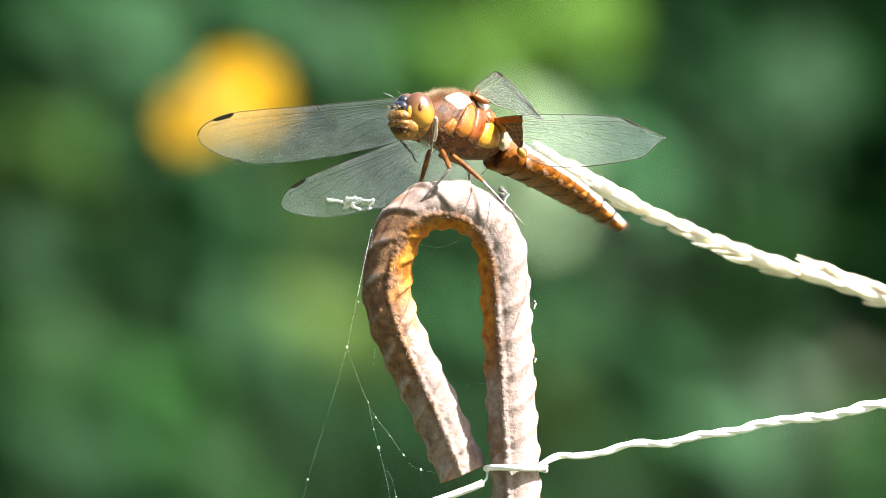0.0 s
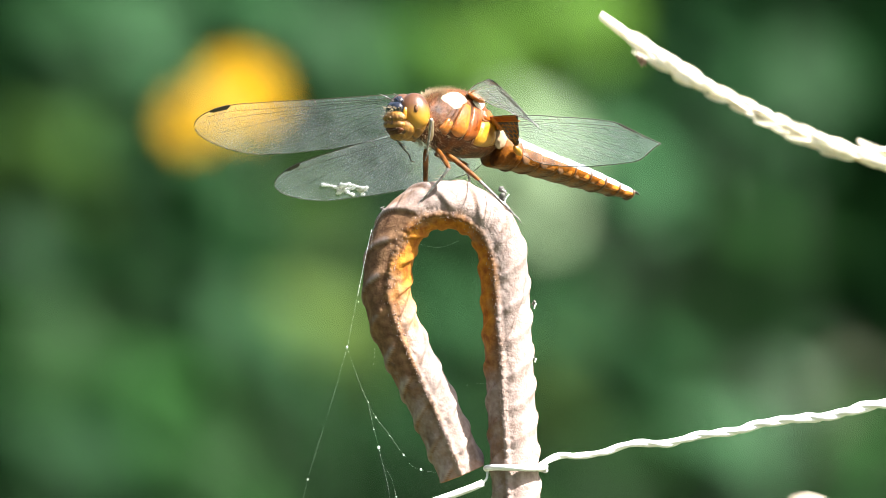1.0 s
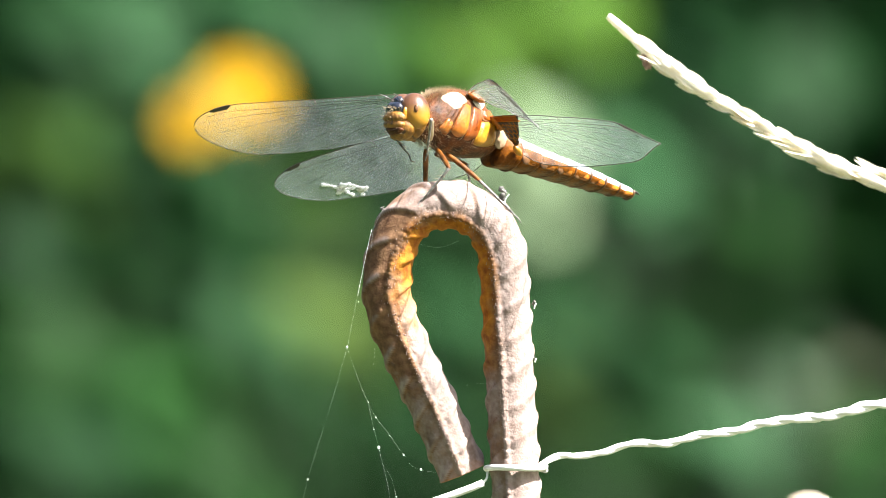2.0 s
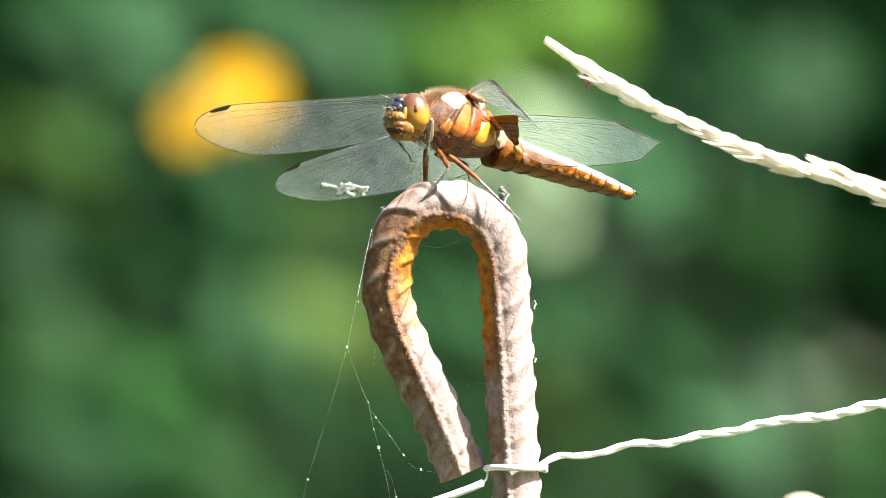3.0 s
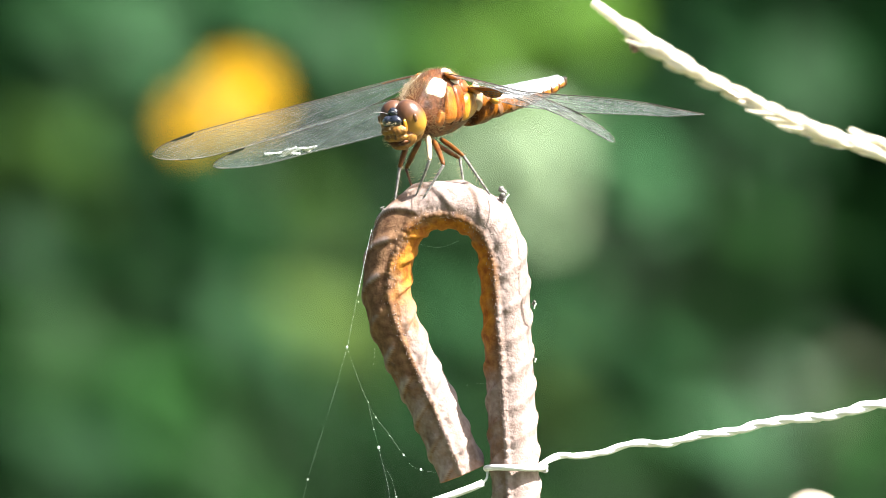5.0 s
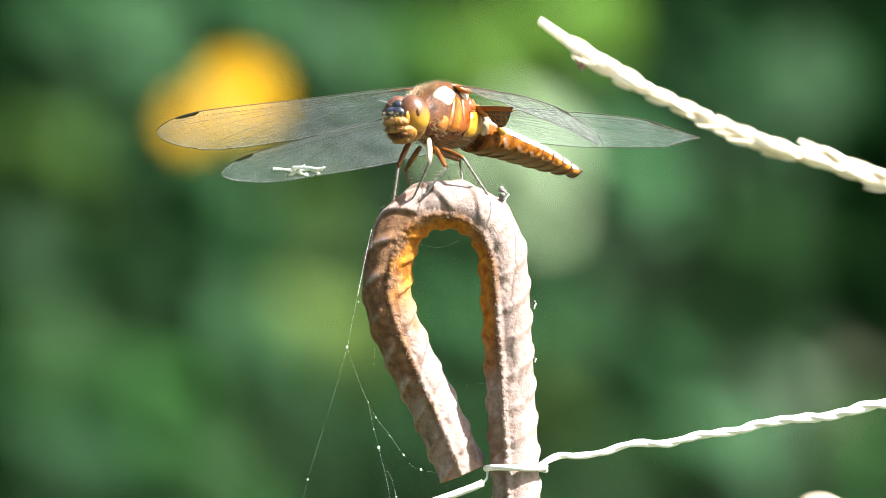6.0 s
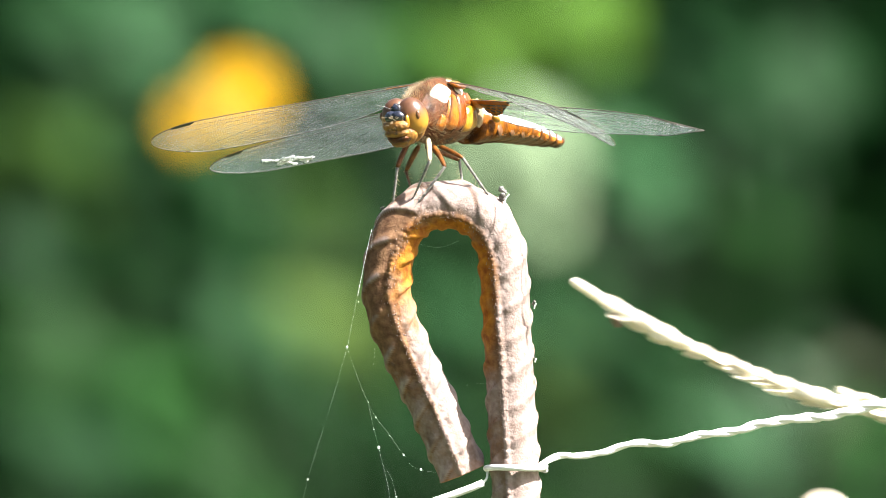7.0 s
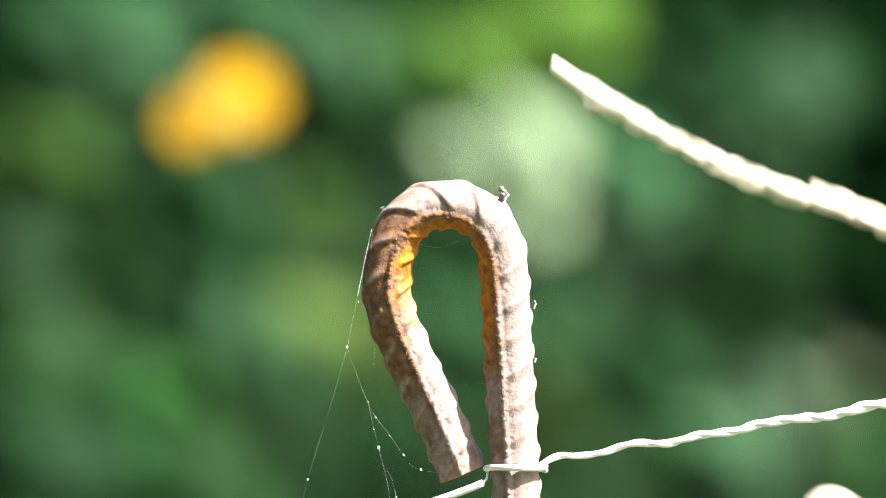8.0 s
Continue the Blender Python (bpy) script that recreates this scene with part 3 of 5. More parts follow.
# ---- wire ----
def wire():
    w = thing("fence_wire", 13.2 * MM, 0, EYE_H - 27.9 * MM)
    axis = spline([(-0.6, -1.2, -0.9), (0.6, -0.4, -0.3), (3.0, 0.8, 0.5), (7.5, 1.8, 0.75), (12.7, 2.8, 2.2), (16.5, 3.4, 2.0), (20.2, 4.2, 3.05), (25.5, 5.2, 3.65),
                   (28.5, 5.8, 4.5), (33, 6.8, 5.25), (38.2, 7.8, 5.65), (45.6, 9, 7.3), (80, 15, 12.5), (200, 33, 30), (520, 80, 70)], 1100)
    for strand in (0, 1):
        pts = []
        for i, p in enumerate(axis):
            a = p[0] / 4.1 * 2 * math.pi * 0.55 + strand * math.pi + 0.8 * noise.noise(Vector((p[0] * 0.11, 3, 0)))
            amp = 0.10 + 0.15 * min(1, max(0, p[0]) / 45) + 0.10 * noise.noise(Vector((p[0] * 0.2, 7, strand)))
            jig = 0.22 * noise.noise(Vector((p[0] * 0.33, 0, 0))) + 0.12 * noise.noise(Vector((p[0] * 0.6, 2, 0)))
            pts.append((p[0], p[1] + amp * math.cos(a), p[2] + amp * math.sin(a) + jig))
        v, f = tube(pts, [(0.37, 0.33)[strand] + 0.17 * min(1, max(0, q[0]) / 45) + 0.08 * noise.noise(Vector((q[0] * 0.5, strand, 5))) for q in pts], 9)
        link_mesh("strand", v, f, M["wire"], w)
    pts = []
    for i in range(70):
        a = 2 * math.pi * i / 69 * 1.04
        pts.append((-3.55 + 3.92 * math.cos(a), 3.92 * math.sin(a), -1.45 + 0.12 * math.sin(a * 2) + 0.5 * (i / 69)))
    v, f = tube(pts, 0.42, 9)
    link_mesh("loop", v, f, M["wire"], w)
    pts = spline([(-7.9, -2.2, -3.1), (-9.8, -2.6, -3.9), (-14, -2.5, -5.4), (-26, -1, -9.5), (-60, 6, -19), (-160, 10, -42)], 200)
    v, f = tube(pts, 0.50, 9)
    link_mesh("tail", v, f, M["wire"], w)
    pts = spline([(-7.9, -2.2, -3.1), (-7.4, -1.6, -2.5), (-7.3, -0.8, -1.7)], 24)
    v, f = tube(pts, 0.16, 7)
    link_mesh("tie", v, f, M["wire"], w)
    tagged(w, "twisted galvanised wire looped round the steel bar", "wire")


wire()


# ---- silk and crumbs on the bar ----
def silk():
    w = thing("spider_silk", -10 * MM, -3 * MM, EYE_H)
    lines = (((0.5, 1, 2.5), (-0.8, 0, -3.7), (-1.9, -1, -8.9), (-2.7, -1, -13.0), (-4.5, -1, -19.4), (-6.8, -2, -26.9), (-8.5, -2, -32.9), (-20, -5, -80)),
             ((-2.7, -1, -13.0), (-1.0, -1, -17.9), (0.1, -1, -20.3), (1.1, -1, -22.3), (2.95, -1, -24.7), (4.8, -1, -27.3), (6.3, -1, -29.0), (8.95, 0, -29.6)),
             ((0.1, -1, -20.3), (0.85, -1, -23.9), (1.5, -1, -26.3), (2.4, -1, -29.9), (3.9, -2, -33.1), (12, -4, -70)),
             ((2.3, -1, -29.6), (2.7, -1, -31.4), (2.95, -2, -33.4), (4.5, -3, -50)),
             ((12.6, 2, -18.2), (14.5, 2, -17.8), (16.0, 2, -17.9)),
             ((7.0, 2, 0.6), (9.5, 2, 0.2), (12.0, 3, 1.0)),
             ((1.0, -1, -12.6), (0.9, -1, -14.2), (0.8, -1, -15.6)),
             ((2.0, -0.5, 5.2), (0.8, -0.6, 2.6), (0.5, -0.5, 0.0)))
    for i, ln in enumerate(lines):
        v, f = tube(spline(ln, 40), 0.0042, 5)
        link_mesh("strand", v, f, M["silk"], w)
    # the thicker, dusty upper run
    pts = spline([(0.55, 0.8, 2.6), (-0.25, 0.2, -1.0), (-0.8, 0, -3.7), (-1.3, -0.6, -6.2)], 40)
    link_mesh("dusty_strand", *tube(pts, [0.02 + 0.016 * noise.noise(Vector((i * 0.9, 3, 1))) for i in range(40)], 6), M["silk"], w)
    for x, y, z, r in ((-2.72, -1, -13.0, 0.20), (-7.9, -2, -30.5, 0.14), (0.1, -1, -20.3, 0.08), (1.1, -1, -22.3, 0.12), (1.5, -1, -26.3, 0.23), (0.85, -1, -23.9, 0.08),
                       (7.1, -1, -29.2, 0.18), (4.8, -1, -27.3, 0.13), (2.95, -1, -24.7, 0.07), (3.8, -2, -32.8, 0.11), (-1.1, -0.3, -4.9, 0.08), (-1.2, -0.3, -7.0, 0.08)):
        link_mesh("droplet", *ball((x, y, z), (r * 0.8, r * 0.8, r), 10, 8, 0.2, x), M["silk"], w)
    tagged(w, "thin pale spider silk strung from the steel bar", "spider silk")


silk()


def crumb(x, y, z, size, seed, label):
    rng = random.Random(seed)
    c = thing("soil_crumb", x * MM, y * MM, EYE_H + z * MM)
    pieces = [ball((rng.uniform(-0.4, 0.4) * size, rng.uniform(-0.4, 0.4) * size, size * (0.35 + 0.42 * i)), [size * rng.uniform(0.3, 0.5)] * 3, 12, 9, 0.7, seed + i)
              for i in range(4)]
    link_mesh("crumb", *join(pieces), M["debris"], c)
    link_mesh("thread", *tube(spline([(0, 0, -size * 0.8), (size * 0.2, 0, 0.2 * size), (size * 0.7, 0, size * 0.9)], 10), 0.08, 6), M["silk"], c)
    tagged(c, label, "debris")


crumb(8.1, -1.0, 6.4, 0.95, 1, "small dark crumb of dirt stuck on the bar")
crumb(12.1, -0.5, -7.6, 0.42, 2, "pale fleck of dirt caught on the bar")
crumb(12.2, -0.5, -14.8, 0.3, 3, "pale fleck of dirt caught on the bar")
crumb(-8.9, -0.6, 2.2, 0.45, 4, "pale curl of fluff stuck on the bar")
crumb(-8.0, -0.5, 4.9, 0.4, 5, "pale curl of fluff stuck on the bar")


# ---- grass ----
def grass_stalk():
    """A dry grass spike (tip at its own origin, running along +x) and the straw that carries it from the ground."""
    g = thing("grass_stalk", 0.46, 0.05, 0)
    axis = spline([(0, 0, 0), (7, 0.2, -1.15), (16, 0.3, -2.05), (26, 0.3, -2.05), (35, 0.1, -1.7), (41, 0, -0.9), (48, 0, -0.1), (60, -0.3, 0.6), (90, -0.5, 0.4)], 180)
    rng = random.Random(8)
    along = np.linspace(0, 90, 180)
    thick = np.interp(along, [0, 0.5, 3, 7, 10, 15, 18, 20, 25, 30, 37, 45, 60, 90], [0.42, 0.55, 0.62, 0.85, 1.15, 1.05, 0.62, 0.5, 0.6, 0.75, 0.95, 0.9, 0.8, 0.7])
    pieces = [tube(axis, [r * (1 + 0.16 * noise.noise(Vector((x * 0.8, 1, 2)))) for x, r in zip(along, thick)], 12)]
    v, f = join(pieces)
    spike_ob = link_mesh("spike", v, f, M["straw"], g, "pale dry grass spike")
    v, f = blade(5.2, 1.25, 0.5, -0.05, 6)
    shell = np.vstack([v, v * (1, 1, 0.4) - (0, 0, 0.22)])
    m = len(v)
    faces = list(f) + [tuple(i + m for i in q)[::-1] for q in f]
    first = None
    # mm from the tip, turn round the stalk (90: below, 270: above), opening, size
    scales = [(5.5 + 1.05 * i, i * 137 + rng.uniform(-25, 25), 3 + 6 * rng.random(), 0.62 + 0.3 * rng.random()) for i in range(80)]
    scales += [(x + rng.uniform(-0.4, 0.4), 90 + rng.uniform(-35, 35), 9 + 8 * rng.random(), 0.75 + 0.25 * rng.random())
               for x in (9, 12, 15.5, 20.5, 23.5, 24.5, 28, 30.5, 33, 35, 37, 52, 56, 61, 66)]
    scales += [(x, 270 + rng.uniform(-30, 30), 13 + 9 * rng.random(), 0.85 + 0.3 * rng.random()) for x in (43, 44.5, 46, 47, 48.5, 50, 51.5, 53, 54.5, 58)]
    for x, a, open_, size in scales:
        j = min(178, int(x / 90 * 179))
        p, d = Vector(axis[j]), Vector(axis[j] - axis[j + 1]).normalized()
        grain = new("spikelet", first.data) if first else link_mesh("spikelet", shell, faces, M["straw"], spike_ob)
        first = first or grain
        grain.parent = spike_ob
        side = Vector((0, 1, 0))
        up = side.cross(d).normalized()
        q = Matrix((d.cross(up), d, up)).transposed().to_4x4()
        grain.matrix_basis = Matrix.Translation(p * MM) @ q @ Matrix.Rotation(radians(a + 90), 4, "Y") @ Matrix.Rotation(radians(open_), 4, "X") \
            @ Matrix.Translation((0, -1.4 * MM, (0.18 + 0.35 * thick[j]) * MM)) @ Matrix.Diagonal((size, size, size, 1))
    # a withered husk that hangs below the first joint
    husk = [ball((7.0 + 0.5 * i, 0.2, -2.3 - 0.35 * i), (0.55, 0.4, 0.5), 10, 8, 0.9, i) for i in range(3)]
    link_mesh("husk", *join(husk), M["husk"], spike_ob, "brown withered husk")
    n = 40
    pts = spline([(0, 0, 0), (30, 0, 300), (0, 0, 640), (-130, 0, 860), (-300, 0, 960)], n)
    # straw: from its root at the origin to the lower end of the spike
    culm = link_mesh("straw", *tube(pts, np.linspace(1.6, 0.7, n), 8), M["straw"], g)
    tagged(g, "pale dry grass stalk with a seed spike, swaying in the wind", "grass stalk")
    return g, spike_ob, culm, Vector(axis[-1]) * MM, Vector(pts[-1]) * MM


grass, spike, straw, SPIKE_END, STRAW_END = grass_stalk()


def arched_stalk():
    g = thing("dry_stem")
    top = spline([(-3.6, 0, -9), (-3.0, 0, -4.2), (-1.9, 0, -2.0), (-0.2, 0, -1.3), (2.0, 0, -2.2), (4.2, 0, -5.0), (7, 0.5, -14)], 60)
    low = spline([(7, 0.5, -14), (14, 2, -60), (30, 5, -400), (30, 6, -985)], 60)
    pts = np.vstack([top, low[1:]])
    link_mesh("stem", *tube(pts, np.interp(np.arange(len(pts)), [0, 2, 8, 118], [0.3, 0.95, 1.15, 1.0]), 14), M["husk_stem"], g)
    tagged(g, "pale dry stem bent over in an arch", "dry stem")
    return g


arch = arched_stalk()


# ---- dragonfly: its own space is +y forward, +x to its right, +z up, in mm from the middle of the thorax ----
BELLY = 0.63   # the thorax is shallower below its middle
THORAX_C, THORAX_R = Vector((0, -1.0, 0.2)), Vector((3.5, 7.2, 5.2))
ABDOMEN_BASE = Vector((0, -8.0, -0.6))
WING_BASE = {"forewing": Vector((2.3, -1.4, 4.9)), "hindwing": Vector((2.9, -5.0, 2.3))}


def on_thorax(v, u, lift=0.0):
    """A point on the thorax: v along its length (-1 rear, 1 front), u degrees round it from the top to its left side."""
    a = radians(u)
    k = math.sqrt(max(0.0, 1 - v * v)) ** 0.8
    p = Vector((-math.sin(a) * THORAX_R.x * k, v * THORAX_R.y, math.cos(a) * THORAX_R.z * k * (1 if math.cos(a) > 0 else BELLY)))
    nrm = Vector((p.x / THORAX_R.x ** 2, 0.6 * p.y / THORAX_R.y ** 2, p.z / THORAX_R.z ** 2)).normalized()
    return THORAX_C + p + nrm * lift


def plate(corners, lift, side, n=10):
    """A domed plate on the thorax between four (v, u) corners; side -1 puts it on the right."""
    vs, fs = [], []
    a, b, c, d = [Vector(q) for q in corners]
    for j in range(n + 1):
        for i in range(n + 1):
            s, t = i / n, j / n
            # round the corners off
            sr, tr = 2 * s - 1, 2 * t - 1
            s2 = 0.5 + 0.5 * sr * math.sqrt(1 - 0.3 * tr * tr)
            t2 = 0.5 + 0.5 * tr * math.sqrt(1 - 0.3 * sr * sr)
            q = a.lerp(b, s2).lerp(d.lerp(c, s2), t2)
            edge = max(abs(sr), abs(tr))
            p = on_thorax(q.x, q.y, lift * math.sqrt(max(0, 1 - edge ** 4)) - 0.12 * (edge > 0.99))
            vs.append((p.x * side, p.y, p.z))
    for j in range(n):
        for i in range(n):
            k = j * (n + 1) + i
            q = (k, k + 1, k + n + 2, k + n + 1)
            fs.append(q if side > 0 else q[::-1])
    return np.array(vs), fs


def hairs(count, seed, where, coarse=1.0):
    rng = random.Random(seed)
    vs, fs = [], []
    for _ in range(count):
        v, u = where(rng)
        p = on_thorax(v, u)
        d = (p - on_thorax(v, u, -1)).normalized() + Vector((rng.uniform(-0.4, 0.4), rng.uniform(-0.4, 0.4), rng.uniform(-0.3, 0.4)))
        d.normalize()
        ln, w = rng.uniform(0.35, 1.0), rng.uniform(0.007, 0.014) * coarse
        s = d.cross(Vector((0.3, 0.5, 0.8))).normalized()
        t = d.cross(s)
        k = len(vs)
        vs += [p + s * w, p - s * w * 0.5 + t * w * 0.87, p - s * w * 0.5 - t * w * 0.87, p + d * ln]
        fs += [(k, k + 1, k + 3), (k + 1, k + 2, k + 3), (k + 2, k, k + 3)]
    return np.array([list(x) for x in vs]), fs


def wing_outline(kind, length, pointed=False):
    """Leading and trailing edge (y) at each distance x along the wing."""
    xs = np.concatenate([np.linspace(0, 0.92, 55), 0.92 + 0.08 * np.sin(np.linspace(0, math.pi / 2, 7))[1:]])
    if kind == "forewing":
        lead = np.interp(xs, [0, 0.1, 0.3, 0.485, 0.50, 0.52, 0.8, 1.0], [0.6, 1.0, 1.4, 1.5, 1.3, 1.45, 1.85, 1.5])
        trail = np.interp(xs, [0, 0.06, 0.15, 0.3, 0.5, 0.68, 0.8, 1.0], [-1.2, -2.2, -4.4, -6.0, -7.0, -7.2, -6.9, -5.0])
    else:
        lead = np.interp(xs, [0, 0.1, 0.3, 0.415, 0.43, 0.45, 0.78, 1.0], [0.6, 1.0, 1.45, 1.45, 1.22, 1.35, 1.0, 0.9])
        trail = np.interp(xs, [0, 0.05, 0.12, 0.25, 0.42, 0.6, 0.78, 1.0], [-4.8, -7.0, -7.8, -8.0, -7.7, -7.2, -6.3, -4.8])
    if pointed:
        lead = lead - 2.8 * np.clip((xs - 0.82) / 0.18, 0, 1) ** 1.3
        trail = trail + 1.2 * np.clip((xs - 0.72) / 0.28, 0, 1) ** 1.5
    # round the tip off
    start, bend, blunt = (0.79, 2.5, 0.5) if kind == "forewing" else (0.70, 2.3, 0.66) if pointed else (0.74, 2.6, 0.55)
    q = np.clip((xs - start) / (1 - start), 0, 1)
    half, mid = (lead - trail) / 2 * (1 - q ** bend) ** blunt, (lead + trail) / 2
    lead, trail = mid + half, mid - half
    pad = lambda a: np.concatenate([np.convolve(np.pad(a, 1, mode="edge"), [0.2, 0.6, 0.2], "valid")[:55], a[55:]])
    return xs * length, pad(lead), pad(trail)


def wing_height(x, y, length):
    """The wing's slight camber and pleats."""
    return 0.10 * math.sin(y * 2.6) * (1 - x / length) + 0.06 * math.sin(x * 0.35) - 0.008 * (x / length) ** 2 * length


def ribbon(points, width, thick=0.05):
    """A thin raised vein along points."""
    return tube(points, width, 4, thick / width if width > thick else 1.0)


def wing(kind, side, root, torn=False, bowed=False):
    length = 37.0 if kind == "forewing" else 35.5
    xs, lead, trail = wing_outline(kind, length, kind == "hindwing" and side < 0)
    rows = 13

    def at(i, t, lift=0.0):
        y = lead[i] + (trail[i] - lead[i]) * t
        z = wing_height(xs[i], y, length) + lift
        if bowed:
            z += 0.7 * math.sin(math.pi * xs[i] / length) + 0.34 * y * xs[i] / length
        return Vector((side * xs[i], y, z))

    vs = [at(i, k / (rows - 1)) for i in range(len(xs)) for k in range(rows)]
    fs = [(i * rows + k, i * rows + k + 1, (i + 1) * rows + k + 1, (i + 1) * rows + k) for i in range(len(xs) - 1) for k in range(rows - 1)]
    ob = link_mesh(kind, [list(v) for v in vs], fs, M["wing"], root, "clear veined insect wing")
    nodus = 30 if kind == "forewing" else 26
    # strong veins along the leading edge
    dark, pale = [], []
    dark.append(ribbon([at(i, 0.0) for i in range(0, 60)], 0.066, 0.058))
    dark.append(ribbon([at(i, 0.07 + 0.002 * abs(i - nodus)) for i in range(0, nodus + 1)], 0.034, 0.03))
    dark.append(ribbon([at(i, 0.13) for i in range(0, 56)], 0.036, 0.034))
    dark.append(ribbon([at(nodus, -0.005, 0.02), at(nodus, 0.05, 0.03), at(nodus, 0.09, 0.02)], 0.08, 0.07))
    for i in range(2, 55, 1):
        if i % 2 == 0 or i > nodus:
            dark.append(ribbon([at(i, 0.0), at(i, 0.13)], 0.020, 0.020))
    # fans of long veins
    for t0, t1, a, b, bend in ((0.15, 0.30, 1, 55, 3.0), (0.17, 0.60, 2, 54, 2.8), (0.19, 0.98, 3, 51, 2.6), (0.23, 0.98, 3, 45, 2.3), (0.30, 0.98, 2, 39, 2.1),
                               (0.40, 0.98, 2, 31, 1.8), (0.54, 0.98, 2, 21, 1.5)):
        pale.append(ribbon([at(i, t0 + (t1 - t0) * ((i - a) / (b - a)) ** bend) for i in range(a, b + 1)], 0.023, 0.023))
    pale.append(ribbon([at(i, 1.0) for i in range(2, 61)], 0.07, 0.06))
    link_mesh("main_vein", *join(dark), M["vein"], ob, "dark leading veins")
    # net of six-sided cells that trail backwards towards the rear edge
    rng = random.Random(12 + (side > 0))
    cell = 0.37
    knots = {}

    def knot(u, v):
        key = (round(u * 100), round(v * 100))
        if key not in knots:
            x = u + rng.uniform(-0.09, 0.09)
            y = v - 0.10 * u + 0.9 * math.sin(u / length * 3.0) + rng.uniform(-0.09, 0.09)
            hi, lo = np.interp(x, xs, lead), np.interp(x, xs, trail)
            t = (y - hi) / (lo - hi) if hi - lo > 0.1 else -1
            ok = 0.8 < x < length - 0.15 and 0.14 < t < 0.99
            if kind == "hindwing" and t < 0.95 * max(0, 1 - x / (xs[1] * 11.5)) ** 1.15:
                ok = False
            z = wing_height(x, y, length) + ((0.7 * math.sin(math.pi * x / length) + 0.34 * y * x / length) if bowed else 0)
            knots[key] = Vector((side * x, y, z)) if ok else None
        return knots[key]

    w3 = cell * math.sqrt(3)
    for row in range(-8, 26):
        for col in range(0, int(length / w3) + 2):
            cx, cy = (col + 0.5 * (row % 2)) * w3, 4.0 - row * cell * 1.5
            ring = [knot(cx + cell * math.sin(math.pi / 3 * k), cy + cell * math.cos(math.pi / 3 * k)) for k in range(4)]
            for p, q in zip(ring, ring[1:]):
                if p and q:
                    pale.append(tube([p, q], 0.014, 3))
    tagged(link_mesh("vein_net", *join(pale), M["pale_vein"], ob, "fine net of veins", smooth=False), kind="stuff")
    a, b = (49, 54) if kind == "forewing" else (48, 53)
    v = [at(i, t, lift) for i in range(a, b + 1) for t, lift in ((-0.012, 0.06), (0.072 if a < i < b else 0.02, 0.06), (0.072 if a < i < b else 0.02, -0.06), (-0.012, -0.06))]
    n = b - a + 1
    f = [(i * 4 + k, i * 4 + (k + 1) % 4, (i + 1) * 4 + (k + 1) % 4, (i + 1) * 4 + k) for i in range(n - 1) for k in range(4)]
    f += [(0, 1, 2, 3), (4 * n - 4, 4 * n - 1, 4 * n - 2, 4 * n - 3)]
    link_mesh("wing_spot", [list(q) for q in v], f, M["stigma"], ob, "black spot near the wing tip", smooth=False)
    # amber base
    if kind == "hindwing":
        cells, net, knots = [], [], {}
        for i in range(1, 11):
            r0, r1 = (0.95 * max(0, 1 - k / 11.5) ** 1.15 for k in (i, i + 1))
            for k in range(8):
                q = [at(i, r0 * k / 8, 0.03), at(i, r0 * (k + 1) / 8, 0.03), at(i + 1, r1 * (k + 1) / 8, 0.03), at(i + 1, r1 * k / 8, 0.03)]
                cells.append((np.array([list(p) for p in q]), [(0, 1, 2, 3)]))

        def patch_knot(u, v):
            key = (round(u * 100), round(v * 100))
            if key not in knots:
                hi, lo = np.interp(u, xs, lead), np.interp(u, xs, trail)
                reach = 0.93 * max(0, 1 - u / (xs[1] * 11.5)) ** 1.15
                t = (v - hi) / (lo - hi)
                knots[key] = Vector((side * u, v, wing_height(u, v, length) + 0.03)) if u > 0.5 and 0.12 < t < reach else None
            return knots[key]

        for row in range(-4, 16):
            for col in range(0, 12):
                cx, cy = (col + 0.5 * (row % 2)) * 0.9, 2.0 - row * 0.78
                ring = [patch_knot(cx + 0.52 * math.sin(math.pi / 3 * k), cy + 0.52 * math.cos(math.pi / 3 * k)) for k in range(4)]
                net += [tube([p, q], 0.10, 4) for p, q in zip(ring, ring[1:]) if p and q]
        for t in (0.02, 0.12):
            net.append(tube([at(i, t, 0.03) for i in range(0, 11)], 0.11, 5))
        link_mesh("base_patch", *join(cells), M["patch"], ob, "dark brown patch with an amber net", smooth=False)
        tagged(link_mesh("patch_net", *join(net), M["amber_vein"], ob, "amber net over the brown patch", smooth=False), kind="stuff")
        bar = [(np.array([list(at(i, t, -0.03)) for i, t in ((a, 0.02), (a, 0.12), (a + 1, 0.12), (a + 1, 0.02))]), [(0, 1, 2, 3)]) for a in range(0, 10)]
        link_mesh("base_streak", *join(bar), M["amber"], ob, "amber streak at the wing base", smooth=False)
        # small yellow lobe behind the patch
        p = at(1, 0.98, 0.1)
        link_mesh("rear_lobe", *ball(tuple(p), (0.55, 0.9, 0.45), 14, 10), M["yellow"], ob)
    else:
        v = [at(i, t, 0.04) for i in range(0, 9) for t in (0.09, 0.20 - 0.010 * i)]
        f = [(2 * i, 2 * i + 1, 2 * i + 3, 2 * i + 2) for i in range(8)]
        link_mesh("base_streak", [list(q) for q in v], f, M["amber"], ob, "amber streak at the wing base")
    link_mesh("wing_root", *ball((side * 0.2, -0.6, 0.1), (0.9, 1.3, 0.42), 14, 10, 0.3, 2), M["orange"], ob)
